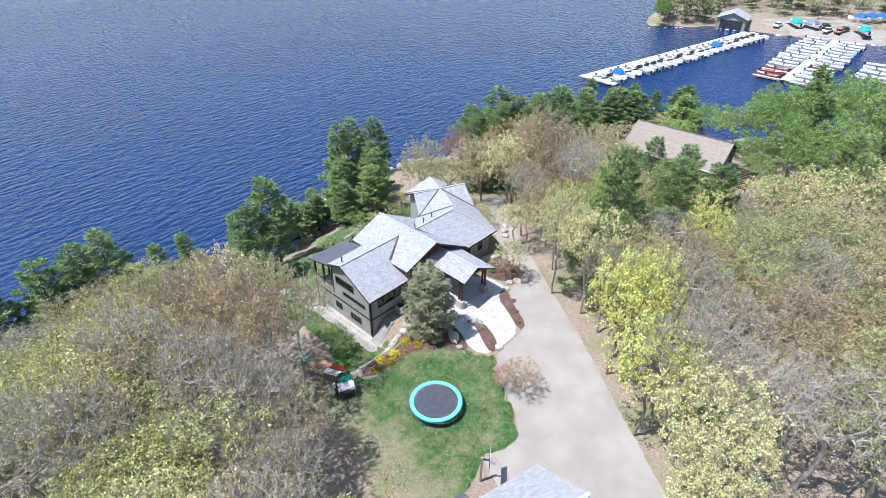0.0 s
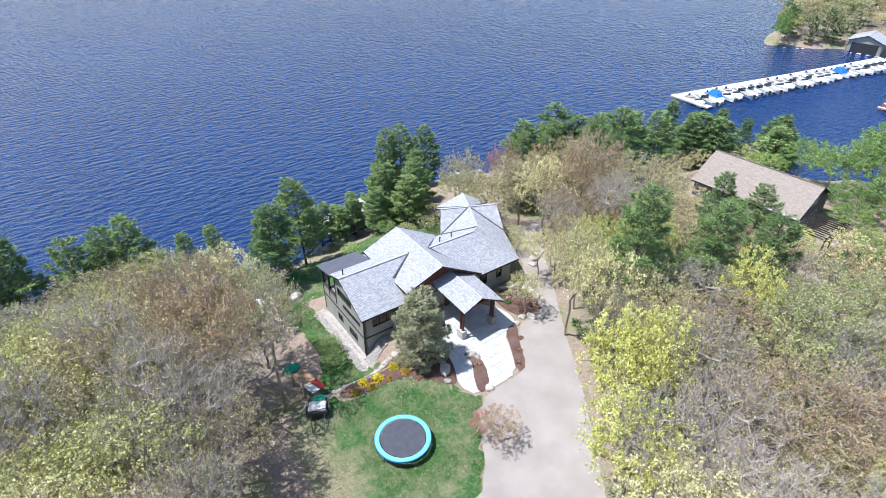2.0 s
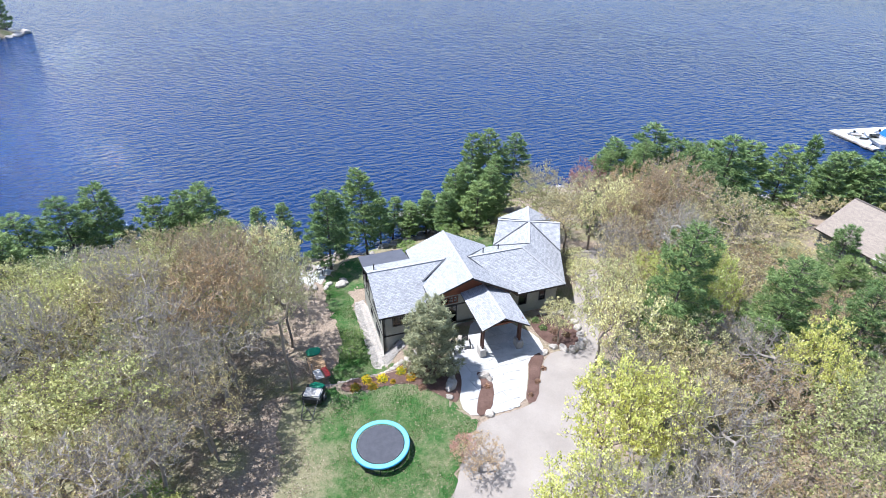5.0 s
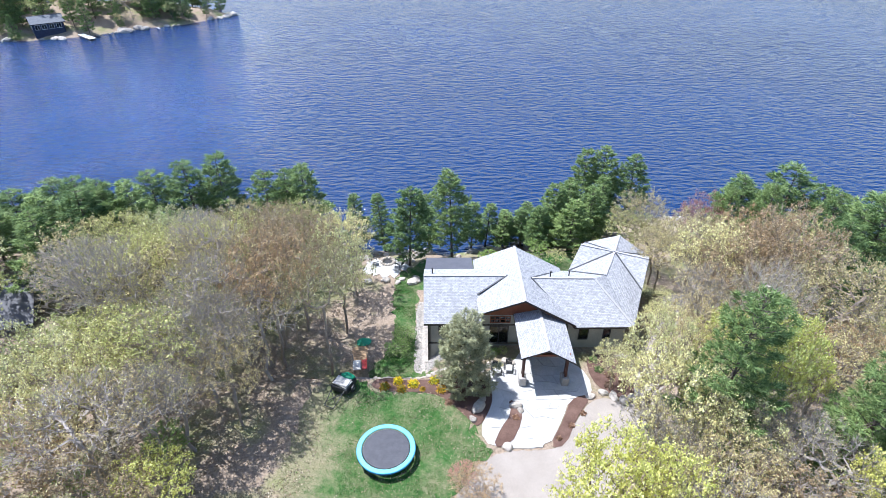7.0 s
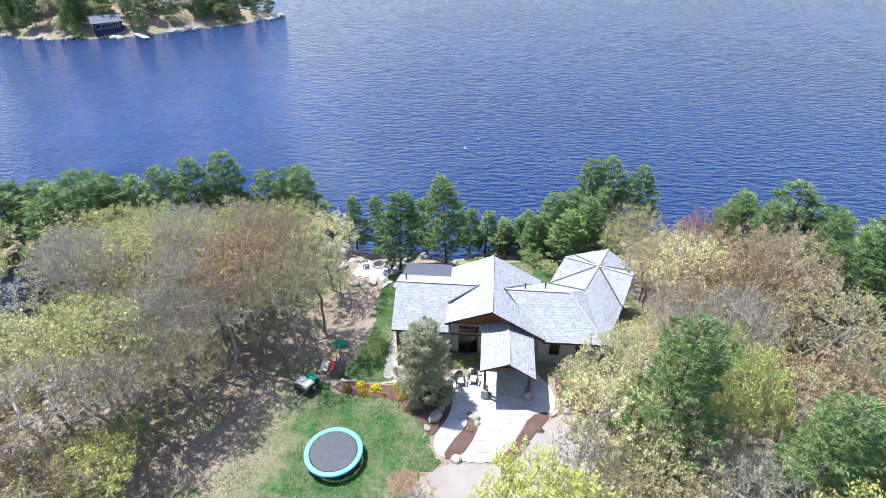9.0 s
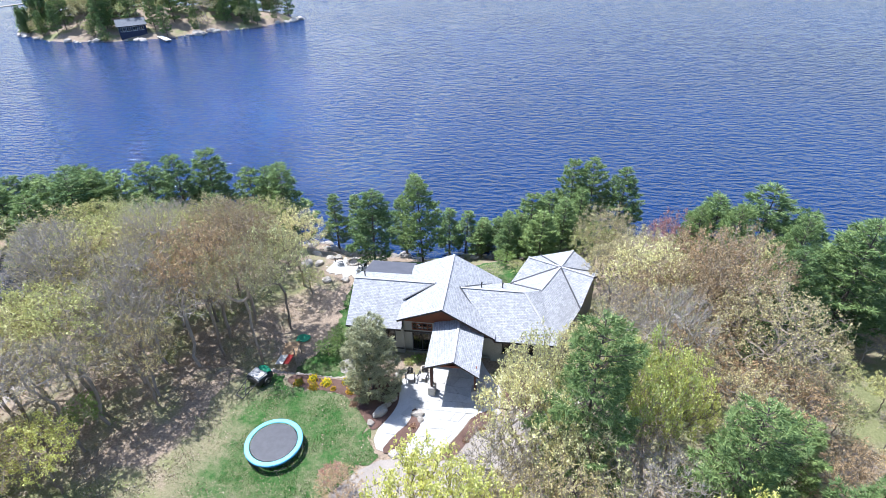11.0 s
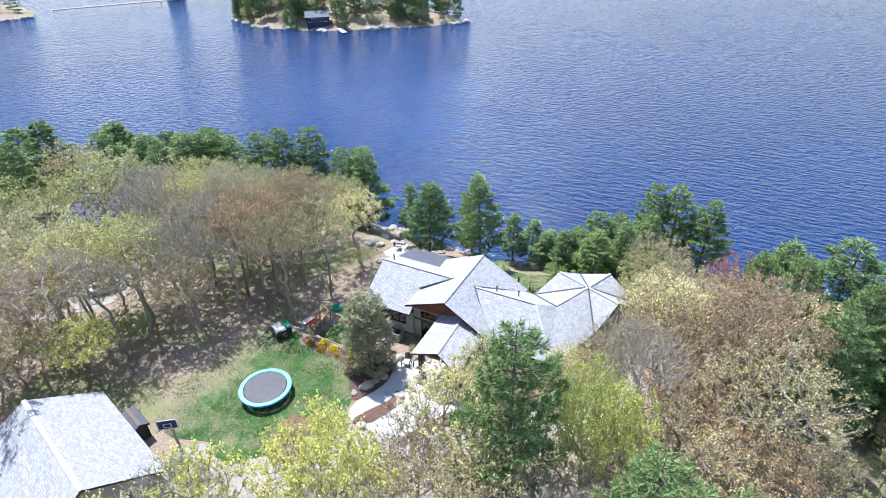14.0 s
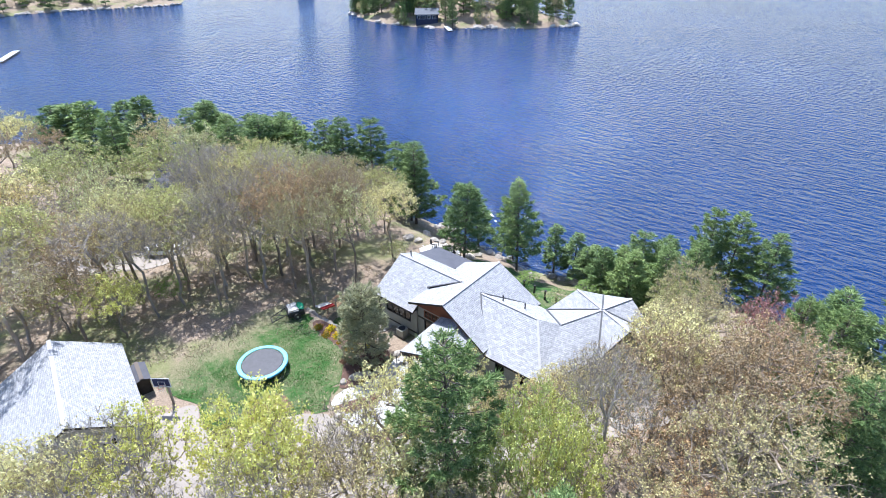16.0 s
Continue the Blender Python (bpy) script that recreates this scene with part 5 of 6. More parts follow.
for s in (-1, 1):
    rod(bm, (2.1 * math.cos(s * 0.28), 2.1 * math.sin(s * 0.28), 0.8), (2.1 * math.cos(s * 0.28), 2.1 * math.sin(s * 0.28), 0.03), 0.03)
rod(bm, (2.1 * math.cos(0.28), -2.1 * math.sin(0.28), 0.04), (2.1 * math.cos(0.28), 2.1 * math.sin(0.28), 0.04), 0.03)
l0 = part("leg", bm, M["dark"], tr)
for k in range(1, 6):
    share("leg", l0, tr, pose(0, 0, 0, 0, 0, k * 60))


# ---- play set, cart, hoop ----
M["deck"] = mottled("orange_stained_timber", (0.3, 0.19, 0.1), (0.42, 0.28, 0.16), 2.0, 0.8, 30)
ps = thing("play_set", "low wooden play deck with pale ramp and red slide", "play set", pose(-14.6, 0.6, gz(-14.6, 0.6), 0, 0, 8))
for x in (-0.75, 0.55):
    for y in (-1.15, 0.75):
        part("post", boxed(x - 0.05, y - 0.05, -0.1, x + 0.05, y + 0.05, 2.35 if y < 0 else 1.55, 0.008), M["wood"], ps)
for k in range(8):
    part("deck_board", boxed(-0.8, -1.15 + k * 0.25, 1.3, 0.6, -0.92 + k * 0.25, 1.34), M["deck"], ps)
for x in (-0.75, 0.55):
    part("joist", boxed(x - 0.03, -1.15, 1.16, x + 0.03, 0.85, 1.298), M["wood"], ps)
part("ramp", boxed(-0.34, -0.95, 0, 0.34, 0.95, 0.05, 0.01, pose(-0.42, -2.0, 1.78, -19)), M["pale_wood"], ps, "pale wooden climbing ramp")
bm = boxed(-0.22, -0.95, 0, 0.22, 0.95, 0.04, 0.01, pose(0.26, -2.0, 1.78, -19))
for q in (-0.22, 0.19):
    box(bm, q, -0.95, 0.04, q + 0.03, 0.95, 0.14, m=pose(0.26, -2.0, 1.78, -19))
part("slide", bm, M["red_plastic"], ps, "red plastic slide with raised edges")
tp = rock_mesh(21, 0.68, 0.62, 0.1, 3)
tagged(part("tarpaulin", tp, M["green_plastic"]), "crumpled green tarpaulin lying on the grass", "tarpaulin").matrix_basis = pose(-14.7, 3.4, gz(-14.7, 3.4) + 0.08, 0, 0, 10)

ct = thing("garden_cart", "dark metal garden cart with pale slabs and green tarpaulin", "cart", pose(-15.5, -4.6, gz(-15.5, -4.6) + 0.05, 0, 0, -24) @ Matrix.Scale(1.4, 4))
part("tray", boxed(-0.55, -0.4, 0.22, 0.55, 0.75, 0.6, 0.03), M["dark"], ct)
for k, (a_, w_) in enumerate(((-5, 0.5), (4, 0.46))):
    part("slab", boxed(-w_, -0.34, 0, w_, 0.36, 0.07, 0.02, pose(0, 0.05, 0.61 + 0.075 * k, 0, 0, a_)), M["pale_wood"], ct, "pale flat slab")
part("tarpaulin", rock_mesh(12, 0.46, 0.24, 0.12, 3), M["green_plastic"], ct, "folded green tarpaulin").matrix_basis = pose(0.12, 0.55, 0.72)
for q in (-1, 1):
    part("shaft", rod(bmesh.new(), (q * 0.42, -0.3, 0.55), (q * 0.3, -1.5, 0.12), 0.03), M["dark"], ct)
    part("brace", rod(bmesh.new(), (q * 0.38, -0.6, 0.46), (-q * 0.33, -1.3, 0.22), 0.022), M["dark"], ct)
    wheel = part("wheel", rod(bmesh.new(), (q * 0.6, 0.2, 0.25), (q * 0.68, 0.2, 0.25), 0.25, sides=14), M["dark"], ct)
    part("hub", rod(bmesh.new(), (q * 0.59, 0.2, 0.25), (q * 0.7, 0.2, 0.25), 0.08, sides=10), M["steel"], wheel)
part("crossbar", rod(bmesh.new(), (-0.3, -1.5, 0.12), (0.3, -1.5, 0.12), 0.03), M["dark"], ct)

hp = thing("basketball_hoop", "basketball hoop on a dark post at the driveway's edge", "basketball hoop", pose(-13.95, -18.0, gz(-13.95, -18.0), 0, 0, 37))
part("post", boxed(-0.08, -0.08, -0.3, 0.08, 0.08, 2.75, 0.01), M["wood"], hp, "square brown timber post")
part("arm", boxed(-0.05, -0.5, 2.5, 0.05, 0.0, 2.6), M["dark"], hp)
part("backboard", boxed(-0.72, -0.55, 2.35, 0.72, -0.51, 3.25, 0.008), mottled("navy_acrylic", (0.02, 0.025, 0.07), (0.03, 0.04, 0.1), 2, 0.3), hp, "navy backboard with white border")
bm = bmesh.new()
for a in ((-0.74, 2.33, 0.74, 2.4), (-0.74, 3.2, 0.74, 3.27), (-0.74, 2.4, -0.67, 3.2), (0.67, 2.4, 0.74, 3.2), (-0.28, 2.5, 0.28, 2.54), (-0.28, 2.86, 0.28, 2.9), (-0.28, 2.54, -0.24, 2.86), (0.24, 2.54, 0.28, 2.86)):
    box(bm, a[0], -0.57, a[1], a[2], -0.552, a[3])
part("border", bm, M["white"], hp)
bm = bmesh.new()
for k in range(18):
    a, b = k * math.tau / 18, (k + 1) * math.tau / 18
    rod(bm, (0.23 * math.cos(a), -0.82 + 0.23 * math.sin(a), 2.55), (0.23 * math.cos(b), -0.82 + 0.23 * math.sin(b), 2.55), 0.012, sides=4)
part("rim", bm, M["red_plastic"], hp)
bm = bmesh.new()
for k in range(12):
    a, b = k * math.tau / 12, (k + 1) * math.tau / 12
    for d in (-1, 1):
        rod(bm, (0.22 * math.cos(a), -0.82 + 0.22 * math.sin(a), 2.54), (0.14 * math.cos(a + d * 0.5), -0.82 + 0.14 * math.sin(a + d * 0.5), 2.12), 0.006, sides=3)
part("net", bm, M["white"], hp)


# ---- chairs and fittings on the forecourt ----
def armchair(m):
    c = thing("patio_chair", "low patio chair with pale seat and dark back on the flagstones", "chair", m, "patio chairs")
    part("seat", boxed(-0.3, -0.32, 0.34, 0.3, 0.28, 0.4, 0.015, pose(0, 0, 0.02, 5)), M["paving"], c, "pale seat cushion")
    bm = bmesh.new()
    for k in range(5):
        box(bm, -0.29 + k * 0.118, 0.25, 0.36, -0.185 + k * 0.118, 0.28, 1.0 - 0.03 * abs(k - 2) ** 2, m=pose(0, 0.1, 0.05, -14))
    part("backrest", bm, M["dark"], c)
    for s in (-1, 1):
        part("arm", boxed(s * 0.38 - 0.06, -0.4, 0.56, s * 0.38 + 0.06, 0.3, 0.6, 0.01), M["dark"], c)
        for y in (-0.34, 0.24):
            part("leg", boxed(s * 0.36 - 0.03, y - 0.03, 0, s * 0.36 + 0.03, y + 0.03, 0.56), M["dark"], c)
    return c


pz = gz(-2, -3) + 0.09
armchair(pose(-2.45, -2.75, pz, 0, 0, 12))
armchair(pose(-1.35, -2.45, pz, 0, 0, -10))
ac = thing("air_conditioner", "grey outdoor air conditioner against the house wall", "air conditioner", pose(-5.0, 0.0, gz(-5.0, 0.0)))
part("casing", boxed(-0.45, -0.4, 0.0, 0.45, 0.4, 0.85, 0.03), M["siding"], ac)
part("fan_grille", rod(bmesh.new(), (0, 0, 0.84), (0, 0, 0.87), 0.34, sides=20), M["dark"], ac)
part("pad", boxed(-0.55, -0.5, -0.12, 0.55, 0.5, 0.0), M["paving"], ac)

# ---- lakeside patio and shore ----
PATIO = [(-16.5, 15.5), (-14.6, 14.0), (-12.4, 14.6), (-11.0, 16.0), (-10.8, 17.6), (-12.6, 19.0), (-15.4, 18.4)]
sheet("patio", PATIO, M["paving"], 0.06, "pale flagstone patio round a fire pit", "patio", soft=0, grid=0.4, ragged=0.9)
fp = thing("fire_pit", "round stone fire pit with dark ash on the patio", "fire pit", pose(-13.4, 17.2, gz(-13.4, 17.2) + 0.06))
for k in range(14):
    a = k * math.tau / 14
    share("stone", STONES[k % 4], fp, pose(0.75 * math.cos(a), 0.75 * math.sin(a), 0.12, 0, 0, math.degrees(a)) @ Matrix.Diagonal((0.2, 0.2, 0.26, 1)))
part("ash", rod(bmesh.new(), (0, 0, 0), (0, 0, 0.1), 0.62, sides=16), M["dark"], fp)
for x, y, a in ((-12.0, 16.3, 60), (-12.1, 17.9, 120), (-14.9, 16.6, -70)):
    c = armchair(pose(x, y, gz(x, y) + 0.07, 0, 0, a + 180))
    c["label"] = "dark low chair beside the fire pit"
for k in range(15):
    x = rnd.uniform(-19, -8)
    y = rnd.choice((rnd.uniform(18.6, 21.5), rnd.uniform(13.0, 14.2))) if x > -16.5 else rnd.uniform(14, 20)
    boulder(x, y, rnd.uniform(0.3, 0.75), "pale granite rock by the lakeside patio", 0.6)
srocks = thing("shore_rocks", "pale granite rocks along the water's edge", "rocks", kind="stuff")
for k in range(190):
    x = rnd.uniform(-80, 70)
    a, b = 0.0, 60.0
    for _ in range(18):
        m_ = (a + b) / 2
        if gz(x, m_) > WATER:
            a = m_
        else:
            b = m_
    s = rnd.uniform(0.25, 0.75)
    stone(srocks, x, a + rnd.uniform(-2.2, 0.4), s, 0.6, "rock", SHORE_STONES)
for x, y in ((-1.4, 15.9), (0.0, 15.8), (1.4, 15.7), (2.8, 15.6)):
    p = thing("railing_post", "dark square railing post behind the house", "post", pose(x, y, gz(x, y)), "railing posts")
    part("shaft", boxed(-0.09, -0.09, -0.1, 0.09, 0.09, 1.15, 0.01), M["dark"], p)
    part("cap", boxed(-0.13, -0.13, 1.15, 0.13, 0.13, 1.22, 0.02), M["dark"], p)


def pier(name, x0, y0, x1, y1, width, label, group="docks", boards=M["pale_wood"], z=None):
    z = WATER + 0.55 if z is None else z
    L = math.hypot(x1 - x0, y1 - y0)
    d = thing(name, label, "dock", pose(x0, y0, z, 0, 0, math.degrees(math.atan2(y1 - y0, x1 - x0))), group)
    n = max(3, int(L / 0.5)) if L < 16 else max(4, int(L / 2))
    b0 = part("plank", boxed(0, -width / 2, 0, L / n - 0.03, width / 2, 0.08), boards, d)
    for k in range(1, n):
        share("plank", b0, d, pose(k * L / n, 0, 0))
    for s in (-1, 1):
        part("stringer", boxed(0, s * width / 2 - 0.06, -0.25, L, s * width / 2 + 0.06, -0.01), M["wood"], d)
    k = 0.4
    while k < L:
        for s in (-1, 1):
            part("pile", rod(bmesh.new(), (k, s * (width / 2 - 0.1), -2.0), (k, s * (width / 2 - 0.1), -0.02), 0.09), M["wood"], d)
        k += max(2.5, L / 10)
    return d


pier("dock", 1.2, 27.5, 2.2, 33.0, 1.6, "weathered boat dock on the shore below the house")
pier("dock", 2.2, 32.2, 6.0, 31.6, 2.2, "weathered boat dock on the shore below the house")
pier("dock", 8.0, 27.0, 8.8, 35.0, 1.8, "pale swimming dock at the rocky shore")


# ---- grass blades and river stones ----
def blades(name, poly, n, label, seed):
    r = np.random.default_rng(seed)
    px, py = np.array(poly).T
    x, y = r.uniform(px.min(), px.max(), n * 3), r.uniform(py.min(), py.max(), n * 3)
    keep = inside(x, y, poly)
    x, y = x[keep][:n], y[keep][:n]
    dense = np.sin(x * 1.3 + 2 * np.sin(y * 0.9)) + np.sin(y * 1.7 + 1.5 * np.sin(x * 1.1)) + r.normal(scale=0.8, size=len(x))
    keep = (dense > -0.3) & ((x > -14.5) | (y > -2) | (r.random(len(x)) < 0.3))
    x, y = x[keep], y[keep]
    me = Mesher()
    me.slivers(np.stack([x, y, ground(x, y) + 0.03], 1), 0.13, 0.02, r, np.array((0, 0, 1.2)), 0.6)
    return tagged(new(name, me.mesh(name, M["grass"])), label, "grass", kind="stuff")


blades("grass", LAWN, 26000, "short uneven grass of the lawn", 3)
blades("grass", LOWER_LAWN, 12000, "fresh green grass beside the house", 4)
M["litter"] = leafy("fallen_leaves", [(0.1, (0.24, 0.17, 0.11)), (0.5, (0.42, 0.32, 0.22)), (0.9, (0.62, 0.52, 0.4))], 0.8, 0.05)


def litter(name, poly, n, size, label, seed):
    """Fallen leaves that lie scattered in drifts."""
    r = np.random.default_rng(seed)
    px, py = np.array(poly).T
    x, y = r.uniform(px.min(), px.max(), n), r.uniform(py.min(), py.max(), n)
    drift = np.sin(x * 0.9 + 2 * np.sin(y * 0.7)) + np.sin(y * 1.1 + 1.7 * np.sin(x * 0.8)) + r.normal(scale=0.9, size=n)
    keep = inside(x, y, poly) & (drift > 0.1) & ~inside(x, y, DRIVE)
    x, y = x[keep], y[keep]
    me = Mesher()
    me.leaves(np.stack([x, y, ground(x, y) + 0.07], 1), size, r)
    return tagged(new(name, me.mesh(name, M["litter"])), label, "leaves", kind="stuff")


litter("fallen_leaves", LAWN, 9000, 0.075, "pale fallen leaves scattered on the lawn", 5)
litter("fallen_leaves", [(-18, -2.5), (-15.5, 8), (-30, 10), (-40, -10), (-32, -20), (-20, -19), (-16.2, -12)], 30000, 0.1, "tan fallen leaves on the woodland floor", 6)
gr = np.random.default_rng(9)
pebbles = Mesher()
ico = bmesh.new()
bmesh.ops.create_icosphere(ico, subdivisions=1, radius=1)
iv = np.array([v.co for v in ico.verts])
iff = [tuple(v.index for v in f.verts) for f in ico.faces]
ico.free()
for k in range(900):
    if k < 640:
        x, y = gr.uniform(-9.75, -8.5), gr.uniform(-0.6, 9.4)
    else:
        x, y = gr.uniform(-8.4, -6.7), gr.uniform(-0.7, 0.4)
    s_ = gr.uniform(0.05, 0.13)
    q = iv * np.array((s_, s_ * gr.uniform(0.7, 1), s_ * 0.6)) * (1 + 0.2 * gr.normal(size=(len(iv), 1))) + (x, y, gz(x, y) + 0.07)
    pebbles.v.append(q)
    pebbles.f += [tuple(i + pebbles.n for i in f) for f in iff]
    pebbles.n += len(iv)
tagged(new("river_stones", pebbles.mesh("river_stones", M["stone"])), "loose rounded river stones along the house wall", "stones", kind="stuff")


# ---- neighbouring buildings ----
def gable_house(name, label, x, y, z, turn, sx, sy, eave, rise, wall_mat, roof_mat, category="house", over=0.4, windows=(), base=-3.0, doors=()):
    """Ridge along local x; windows: (side, s0, s1, z0, z1), side 0 front (-y), 1 right (+x), 2 back, 3 left."""
    h = thing(name, label, category, pose(x, y, z, 0, 0, turn))
    a, b = sx / 2, sy / 2
    cs = [(-a, -b), (a, -b), (a, b), (-a, b)]
    for k in range(4):
        L = sx if k % 2 == 0 else sy
        tops = [(0, eave), (L, eave)] if k % 2 == 0 else [(0, eave), (L / 2, eave + rise), (L, eave)]
        holes = [w[1:] for w in windows if w[0] == k] + [w[1:] for w in doors if w[0] == k]
        _, p0, d, inn = wall("wall", cs[k], cs[(k + 1) % 4], base, tops, wall_mat, h, holes)
        for w in windows:
            if w[0] == k:
                window(h, p0, d, inn, w[1:], 2 if w[2] - w[1] > 1.2 else 1, 1, M["white"])
        for w in doors:
            if w[0] == k:
                rot = Matrix(((d.x, inn.normalized().x, 0, p0.x), (d.y, inn.normalized().y, 0, p0.y), (0, 0, 1, 0), (0, 0, 0, 1)))
                part("door", boxed(w[1] + 0.02, 0.06, w[3], w[2] - 0.02, 0.12, w[4] - 0.02, 0, rot), M["wood"], h)
    s = rise / b
    for q in (-1, 1):
        slab("roof", [(-a - over, 0, eave + rise + 0.22), (a + over, 0, eave + rise + 0.22), (a + over, q * (b + over), eave - over * s + 0.22), (-a - over, q * (b + over), eave - over * s + 0.22)], roof_mat, h)
    strip("ridge_cap", (-a - over, 0, eave + rise + 0.22), (a + over, 0, eave + rise + 0.22), 0.3, M["ridge"] if roof_mat == M["roof"] else M["roof_brown"], h, 0.01, 0.03)
    return h


ga = gable_house("garage", "detached garage with light grey shingle roof beside the driveway", -17.8, -23.9, gz(-17, -22), -15, 10.2, 8.4, 2.05, 2.45, sid, M["roof"], "garage", 0.5,
                 windows=((2, 2.0, 3.2, 0.9, 1.8), (1, 5.6, 6.6, 0.9, 1.8)), doors=((1, 1.0, 4.0, -0.3, 2.0),), base=-1.0)
sh = gable_house("shed", "small dark lean-to shed beside the garage", -17.6, -18.6, gz(-17.6, -18.6), -15, 2.2, 1.0, 1.3, 0.2, M["fascia"], M["roof_metal"], "shed", 0.15, base=-0.6)

nb = gable_house("house", "neighbouring house with long brown shingle roof above the bay", 55.2, -2.4, -5.2, 94, 14.5, 10.4, 4.0, 2.9, M["slate_siding"], M["roof_brown"], "house", 0.5,
                 windows=((3, 2.0, 4.0, 1.0, 2.6), (3, 5.6, 7.6, 1.0, 2.6), (3, 4.2, 6.0, 4.2, 5.2), (0, 3, 5, 1, 2.4), (2, 7.0, 8.6, 3.2, 3.8), (2, 9.2, 10.6, 3.2, 3.8)), base=-2.0)
for p in ([(-7.7, 5.1, 2.9), (1.0, 5.1, 2.9), (1.0, 9.6, 1.3), (-7.7, 9.6, 1.3)],):
    slab("lower_roof", p, M["roof_brown"], nb, 0.2, "lower brown shingle roof")
part("lower_wall", boxed(-7.2, 5.2, -1.5, 0.6, 9.0, 1.45), M["slate_siding"], nb)
part("fascia_board", boxed(-7.7, 5.62, 3.86, 0.2, 5.7, 4.08), M["white"], nb, "white fascia board")
pg = thing("pergola", "dark timber pergola over a terrace beside the neighbouring house", "pergola", pose(51.2, -13.0, gz(51.2, -13.0), 0, 0, 94))
for x in (-1.6, 1.6):
    for y in (-3, 0, 3):
        part("post", boxed(x - 0.08, y - 0.08, -0.2, x + 0.08, y + 0.08, 2.5), M["fascia"], pg)
for k in range(12):
    part("rafter", boxed(-2.2, -3.3 + k * 0.6, 2.5, 2.2, -3.22 + k * 0.6, 2.66), M["fascia"], pg)
for x in (-1.6, 1.6):
    part("beam", boxed(x - 0.06, -3.5, 2.34, x + 0.06, 3.5, 2.5), M["fascia"], pg)
part("terrace", boxed(-2.4, -3.6, -0.4, 2.4, 3.6, 0.05), M["wood"], pg)
sheet("neighbour_lawn", [(46, -14), (56, -18), (58, -24), (48, -24), (42, -19)], M["lawn"], 0.05, "bright green lawn by the neighbouring house", "lawn", grid=1.2)
sheet("track", [(20, -31), (24, -27), (31, -22), (38, -19), (44, -15.5), (45, -17.5), (38, -22), (32, -25.5), (25, -30.5), (22, -34)], M["asphalt"], 0.05, "pale sandy track through the eastern woods", "track", grid=1.0, ragged=0.3)

wh = gable_house("house", "grey-roofed house among trees on the western shore", -55.2, 8.0, -4.6, 20, 11, 8.5, 3.0, 2.2, M["slate_siding"], M["roof_metal"], "house", 0.5, windows=((0, 2, 4, 1, 2.3), (0, 6.5, 8.5, 1, 2.3), (1, 3, 5, 1, 2.3)), base=-2.0)
part("chimney", boxed(1.8, -0.9, 4.0, 2.8, 0.1, 6.2, 0.03), M["stone"], wh)
part("chimney_cap", boxed(1.7, -1.0, 6.2, 2.9, 0.2, 6.35, 0.02), M["dark"], wh)
sheet("road", [(-80, -36), (-60, -27), (-48, -20.5), (-41, -12), (-36, -5.5), (-38, -2), (-46, 2), (-48, -1), (-43, -5.5), (-47.5, -13.5), (-54, -21), (-62, -23.5), (-82, -30)], M["asphalt"], 0.06, "pale road through the western woods", "road", grid=1.0, ragged=0.2)
sheet("verge", [(-60, -20), (-54, -18), (-50, -10), (-54, -4), (-64, -10)], M["lawn"], 0.05, "green grass beside the western road", "grass", grid=1.2)


def car(x, y, z, turn, material, label):
    c = thing("car", label, "car", pose(x, y, z, 0, 0, turn), "parked cars")
    bm = boxed(-2.1, -0.85, 0.35, 2.1, 0.85, 0.85, 0.1)
    part("body", bm, material, c)
    part("cabin", boxed(-1.2, -0.72, 0.85, 0.9, 0.72, 1.4, 0.14), M["dark"], c)
    part("roof_panel", boxed(-1.0, -0.68, 1.4, 0.6, 0.68, 1.46, 0.02), material, c)
    for x_ in (-1.3, 1.3):
        for s in (-1, 1):
            part("wheel", rod(bmesh.new(), (x_, s * 0.72, 0.33), (x_, s * 0.88, 0.33), 0.33, sides=12), M["dark"], c)


car(-40.2, -5.6, gz(-40.2, -5.6) + 0.06, 45, M["hull"], "white car parked on the western road")


def thicket(name, label, places, source):
    """A distant stand of trees that nobody could count, joined."""
    t = thing(name, label, "woods", kind="stuff")
    for part_name, k in (("trunks", 0), ("crowns", 1)):
        by = {}
        vs, fs, n, mats = [], [], 0, []
        me = bpy.data.meshes.new(part_name)
        idx = []
        for (x, y, z, h, turn, kind) in places:
            src = source[kind][k]
            if src.name not in by:
                co = np.empty(len(src.vertices) * 3, dtype=np.float32)
                src.vertices.foreach_get("co", co)
                by[src.name] = (co.reshape(-1, 3), [tuple(p.vertices) for p in src.polygons], src.materials[0])
            co, pf, m_ = by[src.name]
            c, s_ = math.cos(turn), math.sin(turn)
            q = co * h
            vs.append(np.stack([q[:, 0] * c - q[:, 1] * s_ + x, q[:, 0] * s_ + q[:, 1] * c + y, q[:, 2] + z], 1))
            if m_ not in mats:
                mats.append(m_)
                me.materials.append(m_)
            fs += [tuple(i + n for i in f) for f in pf]
            idx += [mats.index(m_)] * len(pf)
            n += len(co)
        me.from_pydata(np.concatenate(vs).tolist(), [], fs)
        me.polygons.foreach_set("material_index", idx)
        new(part_name, me).parent = t
    return t


THIN = {"pine": pine(51, 16, 4.2, tufts=150, size=1.1, width=0.2, whorl=0.11, bare=0.12, blades=5), **{k: broadleaf(q, 10, 4.2, b, w, 0.36, n, 42, 3, twig=0.05) for k, b, w, q, n in (("tan", "buds_tan", "bark", 52, 420), ("olive", "buds_olive", "bark", 53, 480), ("bare", "buds_tan", "pale_bark", 54, 200))}}


